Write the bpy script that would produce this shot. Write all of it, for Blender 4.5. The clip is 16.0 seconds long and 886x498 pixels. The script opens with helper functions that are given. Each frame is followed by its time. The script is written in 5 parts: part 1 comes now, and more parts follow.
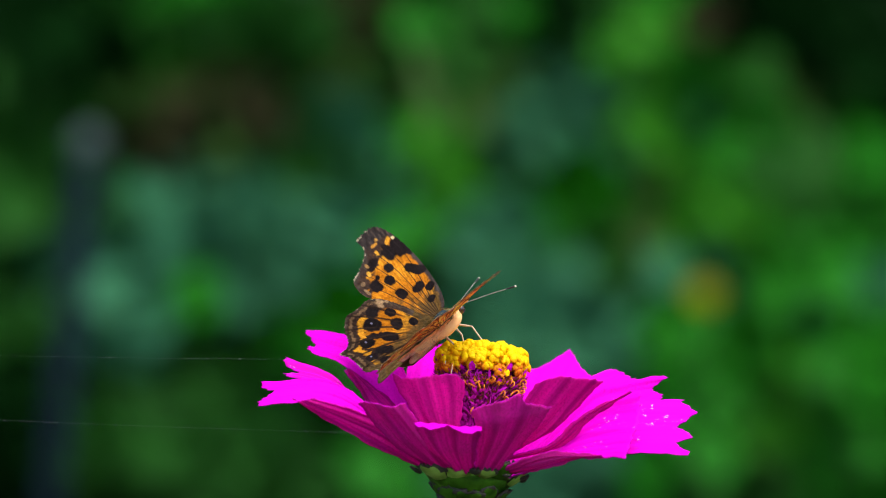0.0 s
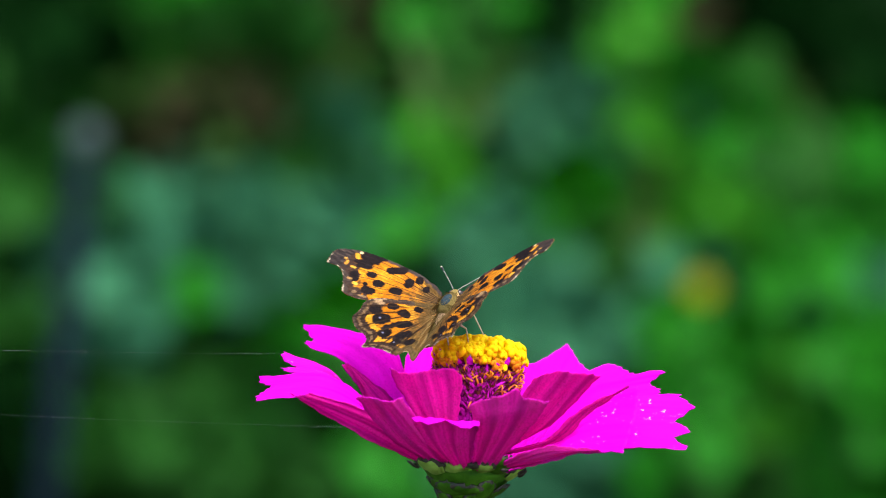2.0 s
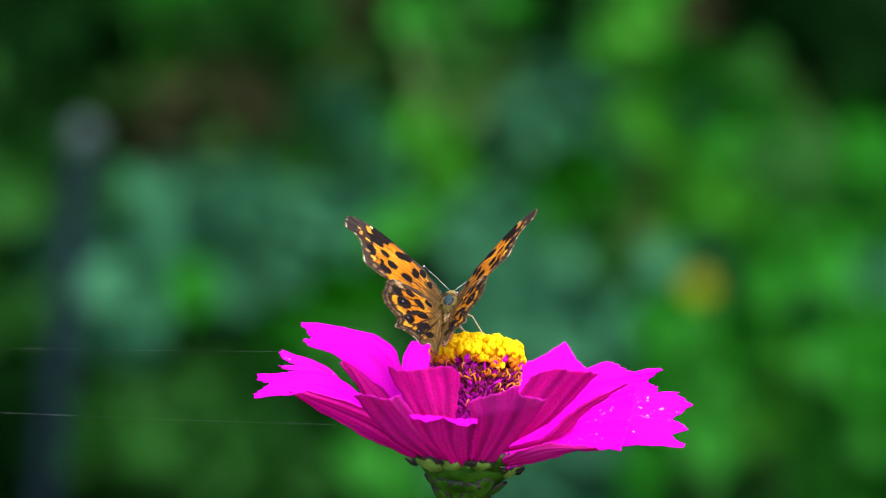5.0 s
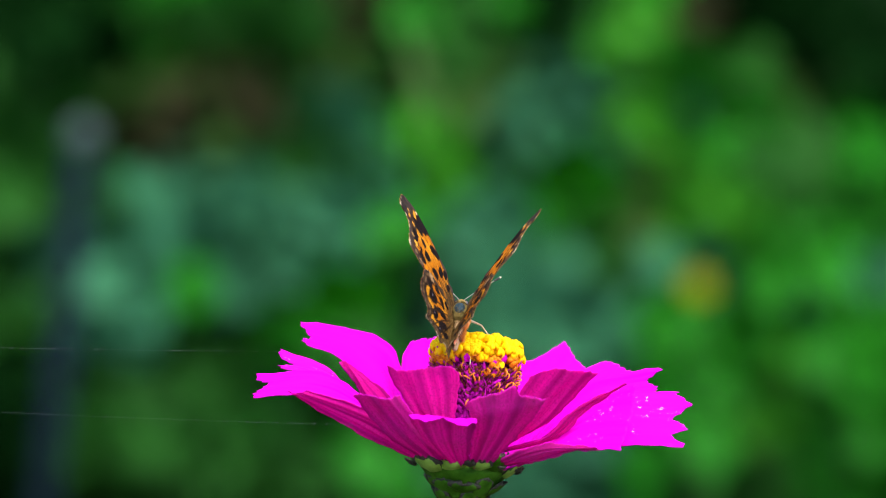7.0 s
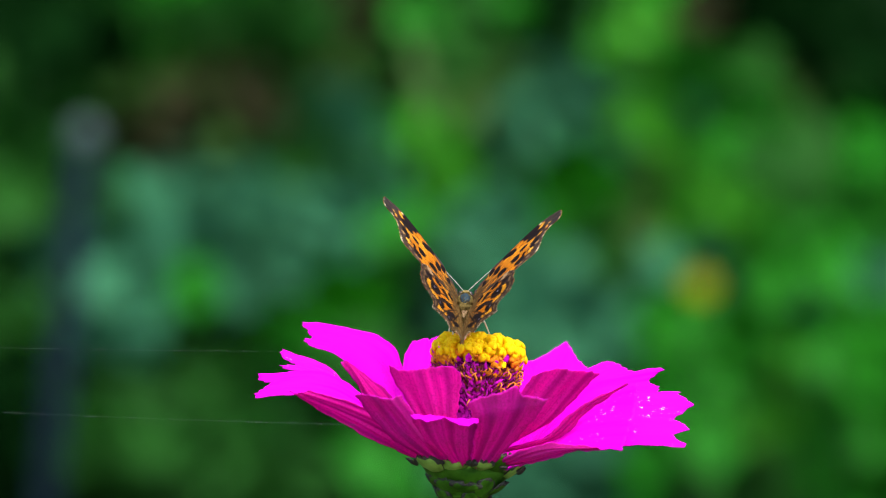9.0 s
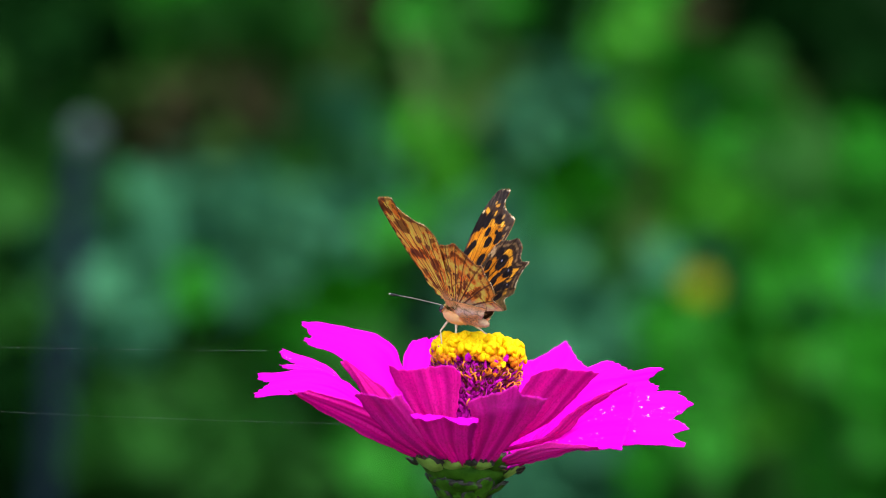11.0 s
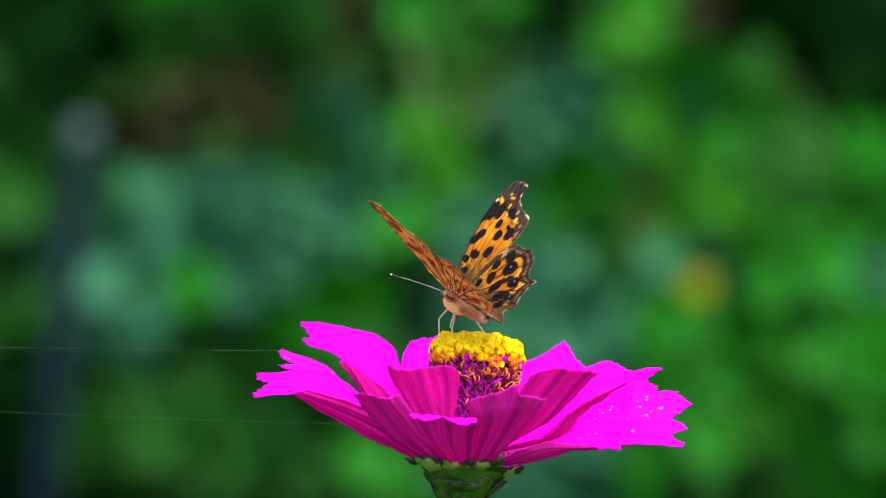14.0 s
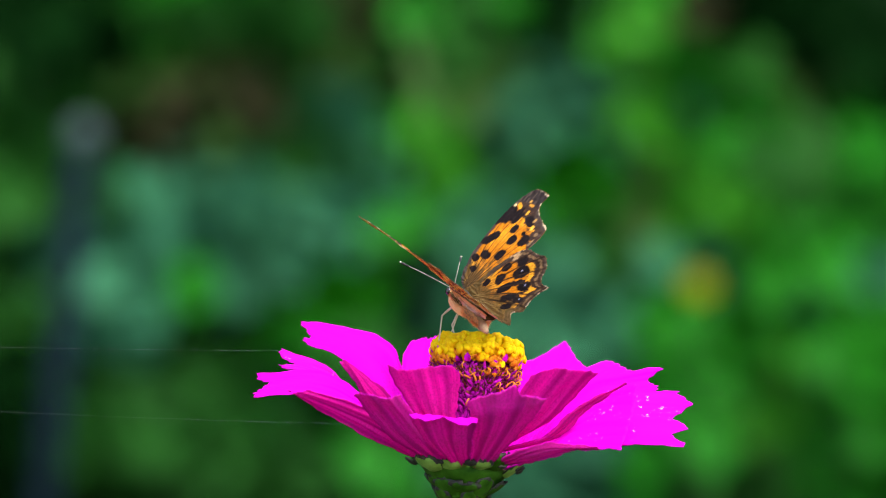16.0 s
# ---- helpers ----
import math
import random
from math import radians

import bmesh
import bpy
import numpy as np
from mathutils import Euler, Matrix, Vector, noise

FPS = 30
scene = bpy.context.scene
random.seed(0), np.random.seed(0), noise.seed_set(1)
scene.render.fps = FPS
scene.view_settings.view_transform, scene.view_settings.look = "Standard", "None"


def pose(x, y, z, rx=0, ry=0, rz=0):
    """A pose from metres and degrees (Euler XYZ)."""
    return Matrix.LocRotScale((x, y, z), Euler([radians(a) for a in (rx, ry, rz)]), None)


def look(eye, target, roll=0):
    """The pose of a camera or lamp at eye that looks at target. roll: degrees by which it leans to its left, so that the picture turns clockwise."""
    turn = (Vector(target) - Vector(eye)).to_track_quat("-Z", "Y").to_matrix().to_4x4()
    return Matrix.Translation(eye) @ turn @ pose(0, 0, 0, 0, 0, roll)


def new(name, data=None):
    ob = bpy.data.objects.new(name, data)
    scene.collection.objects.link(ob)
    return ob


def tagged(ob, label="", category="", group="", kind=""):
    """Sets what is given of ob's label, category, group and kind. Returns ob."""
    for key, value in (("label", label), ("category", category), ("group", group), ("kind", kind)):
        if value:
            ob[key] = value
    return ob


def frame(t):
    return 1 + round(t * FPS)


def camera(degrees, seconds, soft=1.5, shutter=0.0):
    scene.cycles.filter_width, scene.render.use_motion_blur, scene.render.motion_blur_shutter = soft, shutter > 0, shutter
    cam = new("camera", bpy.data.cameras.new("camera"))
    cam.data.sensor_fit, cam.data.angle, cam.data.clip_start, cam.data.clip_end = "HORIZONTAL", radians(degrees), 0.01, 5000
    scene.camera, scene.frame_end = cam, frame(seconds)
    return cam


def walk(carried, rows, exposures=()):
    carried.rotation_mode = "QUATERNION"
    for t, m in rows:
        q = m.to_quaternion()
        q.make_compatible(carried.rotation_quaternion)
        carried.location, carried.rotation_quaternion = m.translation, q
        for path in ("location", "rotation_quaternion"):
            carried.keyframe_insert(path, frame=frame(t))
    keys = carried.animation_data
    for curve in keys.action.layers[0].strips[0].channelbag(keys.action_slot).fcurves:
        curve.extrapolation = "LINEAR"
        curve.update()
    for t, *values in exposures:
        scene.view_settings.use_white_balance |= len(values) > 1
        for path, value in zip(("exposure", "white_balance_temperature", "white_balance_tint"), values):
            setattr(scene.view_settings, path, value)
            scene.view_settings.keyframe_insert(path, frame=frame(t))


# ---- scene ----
S = 1.1e-4          # metres per unit of the flower's drawing grid
F = 7159.0          # distance of the camera from the flower, in that grid
H = 0.70            # height of the lens over the ground
cam = camera(12.5, 16.0, 1.0, 0.5)
cam.data.dof.use_dof = True
cam.data.dof.focus_distance = F * S
cam.data.dof.aperture_fstop = 12.5
cam.data.dof.aperture_blades = 0
EYE = (0.0, -F * S, H)


def aim(dx, dy):
    return look(EYE, (-dx * S, 0.0, H + dy * S))


walk(cam, [(0.0, aim(9, 14)), (0.5, aim(8, 9)), (1.0, aim(7.5, 6)), (1.5, aim(5, 4.5)), (2.0, aim(5, 4.5)), (2.5, aim(4.5, 3)),
           (3.0, aim(3, 3)), (3.5, aim(0.3, 1.5)), (4.0, aim(0, 0.5)), (6.5, aim(3, 0.3)), (7.0, aim(0, 0)), (7.5, aim(1.5, 0)), (8.0, aim(2.5, 0)),
           (8.5, aim(3, 0)), (9.0, aim(3, 0)), (11.5, aim(1.5, -1)), (12.5, aim(0, -1)), (14.0, aim(0, -1)), (14.5, aim(1.5, -1)),
           (15.0, aim(2.2, -1)), (15.5, aim(1.5, -1)), (16.0, aim(1, -1))],
     exposures=[(0.0, 1.15), (0.25, 1.4), (0.5, 1.6), (0.8, 1.7), (16.0, 1.7)])


def grid(u, v, w=0.0):
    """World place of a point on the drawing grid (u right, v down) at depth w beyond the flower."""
    k = (F + w) / F
    return Vector(((u - 784) * k * S, w * S, H + (441 - v) * k * S))


# ---- light ----
SUN_UP, SUN_FROM = 60.0, 155.0
world = bpy.data.worlds.new("sky")
scene.world = world
world.use_nodes = True
nt = world.node_tree
sky = nt.nodes.new("ShaderNodeTexSky")
sky.sky_type, sky.sun_disc = "NISHITA", False
sky.sun_elevation, sky.sun_rotation = radians(SUN_UP), radians(SUN_FROM)
nt.links.new(sky.outputs[0], nt.nodes["Background"].inputs[0])
nt.nodes["Background"].inputs[1].default_value = 0.15
sun = new("sun", bpy.data.lights.new("sun", "SUN"))
sun.data.energy, sun.data.angle, sun.data.color = 2.6, radians(50), (1.0, 0.96, 0.88)
a, e = radians(SUN_FROM), radians(SUN_UP)
sun.matrix_world = look((0, 0, 3), Vector((0, 0, 3)) - Vector((math.sin(a) * math.cos(e), math.cos(a) * math.cos(e), math.sin(e))))


# ---- materials ----
def shader(name):
    m = bpy.data.materials.new(name)
    m.use_nodes = True
    t = m.node_tree
    return m, t, t.nodes["Principled BSDF"], t.nodes["Material Output"]


def add(t, kind, **inputs):
    n = t.nodes.new(kind)
    for k, v in inputs.items():
        n.inputs[k].default_value = v
    return n


def ramp(t, fac, stops):
    n = t.nodes.new("ShaderNodeValToRGB")
    while len(n.color_ramp.elements) < len(stops):
        n.color_ramp.elements.new(0.5)
    for e, (p, c) in zip(n.color_ramp.elements, stops):
        e.position, e.color = p, (*c, 1)
    t.links.new(fac, n.inputs[0])
    return n.outputs[0]


def thin(t, bsdf, out, colour, amount):
    """Lets light through a thin leaf, petal or wing."""
    tr = t.nodes.new("ShaderNodeBsdfTranslucent")
    mix = t.nodes.new("ShaderNodeMixShader")
    mix.inputs[0].default_value = amount
    t.links.new(colour, tr.inputs[0])
    t.links.new(bsdf.outputs[0], mix.inputs[1])
    t.links.new(tr.outputs[0], mix.inputs[2])
    t.links.new(mix.outputs[0], out.inputs[0])


def bump(t, bsdf, height, strength, distance):
    b = add(t, "ShaderNodeBump", Strength=strength, Distance=distance)
    t.links.new(height, b.inputs["Height"])
    t.links.new(b.outputs[0], bsdf.inputs["Normal"])


def coords(t, kind, scale):
    tc = t.nodes.new("ShaderNodeTexCoord")
    mp = t.nodes.new("ShaderNodeMapping")
    mp.inputs["Scale"].default_value = scale
    t.links.new(tc.outputs[kind], mp.inputs[0])
    return mp.outputs[0]


def noise_tex(t, vec, scale, detail=4.0, rough=0.55):
    n = add(t, "ShaderNodeTexNoise", Scale=scale, Detail=detail, Roughness=rough)
    t.links.new(vec, n.inputs["Vector"])
    return n.outputs[0]


def mixed(t, fac, a, b, mode="MIX"):
    n = t.nodes.new("ShaderNodeMix")
    n.data_type, n.blend_type = "RGBA", mode
    for s, v in ((0, fac), (6, a), (7, b)):
        if isinstance(v, (float, int)):
            n.inputs[s].default_value = v
        elif isinstance(v, tuple):
            n.inputs[s].default_value = (*v, 1)
        else:
            t.links.new(v, n.inputs[s])
    return n.outputs[2]


def petal_material(name, light, deep, let_through, streak, rib=0.0, dull=None):
    """Grooved petal: lengthwise creases with their shade painted in, fine veins and grain over slow patches of lighter
    and deeper dye.
    """
    m, t, b, out = shader(name)
    veins = noise_tex(t, coords(t, "UV", (26, 1.2, 1)), 1.0, 3.0)
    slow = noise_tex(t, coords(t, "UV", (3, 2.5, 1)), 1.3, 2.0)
    fine = noise_tex(t, coords(t, "Object", (1, 1, 1)), 2400.0, 4.0, 0.75)
    col = ramp(t, veins, [(0.5 - streak, deep), (0.5 + streak, light)])
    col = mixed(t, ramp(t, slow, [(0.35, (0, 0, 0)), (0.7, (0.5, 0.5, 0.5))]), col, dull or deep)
    col = mixed(t, ramp(t, fine, [(0.40, (0, 0, 0)), (0.64, (0.55, 0.55, 0.55))]), col, light)
    col = mixed(t, ramp(t, fine, [(0.32, (0.4, 0.4, 0.4)), (0.47, (0, 0, 0))]), col, tuple(0.5 * c for c in deep))
    # dark stripes in the colour stand for the shade inside the creases
    if rib:
        w = t.nodes.new("ShaderNodeTexWave")
        w.bands_direction = "X"
        for k, v in (("Scale", 0.8), ("Distortion", 3.2), ("Detail", 2.0), ("Detail Scale", 1.4)):
            w.inputs[k].default_value = v
        t.links.new(coords(t, "UV", (1, 0.35, 1)), w.inputs["Vector"])
        col = mixed(t, ramp(t, w.outputs[1], [(0.0, (rib, rib, rib)), (0.42, (0, 0, 0))]), col, tuple(0.42 * c for c in deep))
    t.links.new(col, b.inputs["Base Color"])
    b.inputs["Roughness"].default_value = 0.55
    b.inputs["Specular IOR Level"].default_value = 0.02
    bump(t, b, veins, 0.5, 0.0003)
    thin(t, b, out, col, let_through)
    return m


def scarred_material(name, light, deep, let_through):
    """The petal's upper face with pale dry flecks where it is scratched."""
    m, t, b, out = shader(name)
    veins = noise_tex(t, coords(t, "UV", (22, 1.2, 1)), 1.0, 3.0)
    col = ramp(t, veins, [(0.25, deep), (0.6, light)])
    fleck = noise_tex(t, coords(t, "UV", (15, 26, 1)), 1.0, 4.0, 0.7)
    patch = noise_tex(t, coords(t, "UV", (2.2, 3.2, 1)), 1.0, 1.0)
    mask = mixed(t, 1.0, ramp(t, fleck, [(0.615, (0, 0, 0)), (0.655, (1, 1, 1))]), ramp(t, patch, [(0.52, (0, 0, 0)), (0.62, (1, 1, 1))]), "MULTIPLY")
    col = mixed(t, mask, col, (0.85, 0.62, 0.80))
    t.links.new(col, b.inputs["Base Color"])
    b.inputs["Roughness"].default_value = 0.5
    b.inputs["Specular IOR Level"].default_value = 0.02
    bump(t, b, veins, 0.4, 0.0003)
    thin(t, b, out, col, let_through)
    return m


def plain(name, c1, c2, rough=0.6, scale=2500.0, through_amount=0.0, spec=0.3, island=False):
    m, t, b, out = shader(name)
    n = noise_tex(t, coords(t, "Object", (1, 1, 1)), scale, 4.0)
    col = ramp(t, n, [(0.3, c1), (0.7, c2)])
    if island:
        g = t.nodes.new("ShaderNodeNewGeometry")
        hue = add(t, "ShaderNodeHueSaturation")
        mr = add(t, "ShaderNodeMapRange")
        mr.inputs[3].default_value, mr.inputs[4].default_value = 0.55, 1.45
        t.links.new(g.outputs["Random Per Island"], mr.inputs[0])
        t.links.new(mr.outputs[0], hue.inputs["Value"])
        t.links.new(col, hue.inputs["Color"])
        col = hue.outputs[0]
    t.links.new(col, b.inputs["Base Color"])
    b.inputs["Roughness"].default_value = rough
    b.inputs["Specular IOR Level"].default_value = spec
    bump(t, b, n, 0.3, 0.4 / scale)
    if through_amount:
        thin(t, b, out, col, through_amount)
    return m


def leaf_material(name, c1, c2, gloss=0.45, let_through=0.3, sheen=0.07):
    m, t, b, out = shader(name)
    n = noise_tex(t, coords(t, "Object", (1, 1, 1)), 30.0, 5.0)
    v = noise_tex(t, coords(t, "UV", (10, 2, 1)), 1.5, 3.0)
    col = ramp(t, n, [(0.3, c1), (0.7, c2)])
    col = mixed(t, ramp(t, v, [(0.4, (0, 0, 0)), (0.7, (0.4, 0.4, 0.4))]), col, c1)
    t.links.new(col, b.inputs["Base Color"])
    b.inputs["Roughness"].default_value = gloss
    b.inputs["Specular IOR Level"].default_value = sheen
    bump(t, b, v, 0.3, 0.003)
    thin(t, b, out, col, let_through)
    return m


def wing_material(name):
    """Scaly wing: the pigment comes from the mesh, over it the grain of the scales."""
    m, t, b, out = shader(name)
    at = t.nodes.new("ShaderNodeAttribute")
    at.attribute_name = "pigment"
    grain = noise_tex(t, coords(t, "Object", (1, 1, 1)), 9000.0, 3.0)
    col = mixed(t, 1.0, at.outputs[0], ramp(t, grain, [(0.25, (0.75, 0.75, 0.75)), (0.75, (1.4, 1.4, 1.4))]), "MULTIPLY")
    t.links.new(col, b.inputs["Base Color"])
    b.inputs["Roughness"].default_value = 0.7
    b.inputs["Specular IOR Level"].default_value = 0.03
    bump(t, b, grain, 0.4, 0.00005)
    thin(t, b, out, col, 0.34)
    return m


MAGENTA = petal_material("petal_upper", (0.95, 0.003, 0.74), (0.84, 0.002, 0.56), 0.36, 0.22, 0.18)
# darker, duller magenta for two petals on the left
MAGENTA_DULL = scarred_material("petal_upper_dull", (0.72, 0.004, 0.50), (0.46, 0.004, 0.26), 0.3)
MAGENTA_WORN = scarred_material("petal_upper_scratched", (0.95, 0.003, 0.74), (0.84, 0.002, 0.56), 0.36)
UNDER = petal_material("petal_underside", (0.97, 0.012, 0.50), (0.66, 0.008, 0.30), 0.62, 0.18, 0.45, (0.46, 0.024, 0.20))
# outer near undersides: own brownish tint, plus their shade put into the colour
UNDER_DULL_SHADE = petal_material("petal_underside_dull_shade", (0.80, 0.014, 0.42), (0.46, 0.012, 0.21), 0.50, 0.18, 0.5, (0.30, 0.040, 0.11))
RIM = plain("petal_rim", (0.34, 0.003, 0.22), (0.80, 0.008, 0.66), 0.5, 900, 0.3, 0.03)
YELLOW = plain("floret_yellow", (0.90, 0.48, 0.0), (1.0, 0.74, 0.003), 0.6, 1800, 0.25, 0.1)
ORANGE = plain("floret_tube", (0.50, 0.10, 0.006), (0.80, 0.28, 0.012), 0.6)
CHAFF = plain("chaff", (0.24, 0.004, 0.14), (0.78, 0.020, 0.62), 0.7, 1500, 0.3, 0.0, True)
CORE = plain("disc_core", (0.04, 0.001, 0.02), (0.16, 0.004, 0.09), 0.9, 1200, spec=0.0)
BRACT = plain("bract_green", (0.014, 0.060, 0.003), (0.065, 0.18, 0.010), 0.5, 320, 0.25, 0.05)
BRACT_PALE = plain("bract_pale", (0.09, 0.22, 0.015), (0.32, 0.50, 0.09), 0.5, 320, 0.2, 0.08)
BRACT_EDGE = plain("bract_edge", (0.012, 0.012, 0.010), (0.04, 0.035, 0.02), 0.7)
STEM = plain("stem_green", (0.05, 0.16, 0.01), (0.11, 0.26, 0.022), 0.5, 700, 0.0, 0.08)
AMBER = plain("floret_withered", (0.55, 0.13, 0.004), (0.88, 0.32, 0.01), 0.6, 1800, 0.2, 0.1)
RUST = plain("floret_throat", (0.06, 0.006, 0.006), (0.20, 0.035, 0.01), 0.7, 1800)
STALK = plain("stalk_dark", (0.006, 0.022, 0.004), (0.014, 0.045, 0.008), 0.7, 40.0, spec=0.1)
WING = wing_material("wing_scales")
FUZZ = plain("body_fuzz", (0.075, 0.055, 0.018), (0.24, 0.165, 0.05), 0.9, 6000, spec=0.05)
THORAX = plain("thorax_blue", (0.008, 0.016, 0.022), (0.03, 0.05, 0.06), 0.7, 4000, spec=0.08)
ABDOMEN = plain("abdomen_brown", (0.34, 0.19, 0.09), (0.62, 0.38, 0.21), 0.7, 3500)
BELLY = plain("belly_fuzz", (0.88, 0.41, 0.15), (1.0, 0.63, 0.29), 0.9, 6000, spec=0.05)
EYE_DARK = plain("eye_dark", (0.02, 0.012, 0.01), (0.05, 0.03, 0.02), 0.2, 8000, spec=0.6)
LEG = plain("leg_tan", (0.42, 0.30, 0.19), (0.66, 0.52, 0.36), 0.5, 5000)
ANTENNA = plain("antenna_shaft", (0.06, 0.05, 0.04), (0.42, 0.38, 0.30), 0.5, 9000)
CLUB = plain("antenna_club", (0.008, 0.007, 0.006), (0.02, 0.018, 0.015), 0.4, 9000)
CREAM = plain("antenna_tip", (0.6, 0.52, 0.35), (0.8, 0.72, 0.5), 0.5, 9000)
SILK = plain("silk", (0.09, 0.10, 0.095), (0.18, 0.20, 0.19), 0.3, 3000, spec=0.4)
SOIL = plain("soil", (0.012, 0.009, 0.006), (0.045, 0.032, 0.022), 0.95, 25.0)
LIME = leaf_material("leaf_lime", (0.020, 0.150, 0.006), (0.042, 0.215, 0.010))
GREEN = leaf_material("leaf_green", (0.008, 0.110, 0.004), (0.018, 0.170, 0.008))
TEAL = leaf_material("leaf_bluegreen", (0.020, 0.098, 0.042), (0.030, 0.132, 0.060), 0.6, 0.2)
# DARK and MID: leaf greens with the shade between plants put into the colour
DARK = leaf_material("leaf_deep_shade", (0.0015, 0.009, 0.0015), (0.003, 0.017, 0.003), 0.8, 0.15, 0.0)
MID = leaf_material("leaf_half_shade", (0.008, 0.054, 0.005), (0.016, 0.086, 0.009), 0.6, 0.25)
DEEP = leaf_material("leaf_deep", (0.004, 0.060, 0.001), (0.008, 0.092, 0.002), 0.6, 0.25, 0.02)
OLIVE = leaf_material("leaf_olive", (0.030, 0.075, 0.012), (0.05, 0.11, 0.02))
BROWN = leaf_material("leaf_withered", (0.014, 0.015, 0.006), (0.030, 0.028, 0.012), 0.8, 0.1, 0.0)
HEDGE = plain("hedge_leaf", (0.002, 0.016, 0.002), (0.006, 0.042, 0.005), 0.7, 20.0, 0.2, 0.15, True)
BACKDROP_DARK = plain("backdrop_dark", (0.001, 0.006, 0.001), (0.004, 0.018, 0.003), 0.95, 3.0, spec=0.0)
STAKE = plain("stake_grey", (0.003, 0.006, 0.010), (0.007, 0.012, 0.018), 0.7, 60.0, spec=0.01)
PALE = plain("stake_cap", (0.030, 0.046, 0.044), (0.05, 0.07, 0.065), 0.6, 60.0, spec=0.1)
GOLD = plain("marigold_yellow", (0.14, 0.155, 0.002), (0.22, 0.225, 0.004), 0.6, 80.0, 0.2, 0.0)


# ---- building blocks ----
def part(name, bm, material, parent, label=""):
    me = bpy.data.meshes.new(name)
    if isinstance(bm, bmesh.types.BMesh):
        bm.normal_update()
        bm.to_mesh(me)
        bm.free()
    else:
        me.from_pydata(*bm)
    for m in material if isinstance(material, (list, tuple)) else [material]:
        me.materials.append(m)
    for p in me.polygons:
        p.use_smooth = True
    ob = new(name, me)
    ob.parent = parent
    return tagged(ob, label)


def root_at(name, place, label, category, group="", kind=""):
    ob = tagged(new(name), label, category, group, kind)
    ob.location = place
    return ob


def tube(bm, points, radii, sides=8, closed=True, mat=0):
    """A round tapering rod through the points."""
    rings = []
    n = len(points)
    side = None
    for i, p in enumerate(points):
        d = (points[min(i + 1, n - 1)] - points[max(i - 1, 0)]).normalized()
        if side is None:
            side = d.orthogonal().normalized()
        side = (side - d * side.dot(d)).normalized()
        other = d.cross(side)
        rings.append([bm.verts.new(p + radii[i] * (math.cos(k) * side + math.sin(k) * other)) for k in (2 * math.pi * j / sides for j in range(sides))])
    for r, q in zip(rings, rings[1:]):
        for j in range(sides):
            f = bm.faces.new((r[j], r[(j + 1) % sides], q[(j + 1) % sides], q[j]))
            f.material_index = mat
    if closed:
        bm.faces.new(rings[0][::-1]).material_index = mat
        bm.faces.new(rings[-1]).material_index = mat


def bend(p0, p1, p2, n):
    """n + 1 points on the curve from p0 to p2 that passes p1 half-way."""
    c = 2 * p1 - (p0 + p2) / 2
    return [(1 - t) ** 2 * p0 + 2 * t * (1 - t) * c + t * t * p2 for t in (i / n for i in range(n + 1))]


def blob(bm, centre, radii, turn=None, segments=16, rings=10, mat=0):
    made = bmesh.ops.create_uvsphere(bm, u_segments=segments, v_segments=rings, radius=1.0)["verts"]
    m = Matrix.Translation(centre) @ (turn or Matrix()) @ Matrix.Diagonal((*radii, 1))
    bmesh.ops.transform(bm, matrix=m, verts=made)
    for v in made:
        for f in v.link_faces:
            f.material_index = mat


# ---- ground ----
bm = bmesh.new()
bmesh.ops.create_grid(bm, x_segments=60, y_segments=60, size=150)
for v in bm.verts:
    v.co.z = 0.03 * noise.noise(v.co * 0.8) - 0.02
ground = part("ground", bm, SOIL, None)
tagged(ground, "dark bare garden soil in the shade of plants", "ground", kind="structure")


# ---- zinnia ----
AXIS = Vector((math.sin(radians(6.0)), math.sin(radians(4)), 1)).normalized()
BASE = grid(825, 806, 0)
FOOT = Vector((BASE.x - 0.012, 0.004, 0.0))
zinnia = root_at("zinnia", FOOT, "magenta zinnia in full bloom on a green stem", "flower")
RIGHT = (Vector((1, 0, 0)) - AXIS * AXIS.x).normalized()
AWAY = AXIS.cross(RIGHT)


def axis_place(r, az, h):
    """A place by the flower's own axis: radius, azimuth in degrees (0 right, 90 away), height; in grid units."""
    c, s = math.cos(radians(az)), math.sin(radians(az))
    return BASE + S * (RIGHT * (r * c) + AWAY * (r * s) + AXIS * h)


def glide(points, n):
    """n + 1 even steps along a smooth curve through the points."""
    p = [2 * points[0] - points[1]] + points + [2 * points[-1] - points[-2]]
    fine = []
    for k in range(121):
        x = min(len(points) - 1.00001, k / 120 * (len(points) - 1))
        i, t = int(x), x - int(x)
        a, b, c, e = p[i:i + 4]
        fine.append(0.5 * (2 * b + (c - a) * t + (2 * a - 5 * b + 4 * c - e) * t * t + (3 * b - a - 3 * c + e) * t ** 3))
    run = np.concatenate([[0], np.cumsum([(q - o).length for o, q in zip(fine, fine[1:])])])
    even = np.linspace(0, run[-1], n + 1)
    return [Vector(v) for v in zip(*[np.interp(even, run, [q[k] for q in fine]) for k in range(3)])]


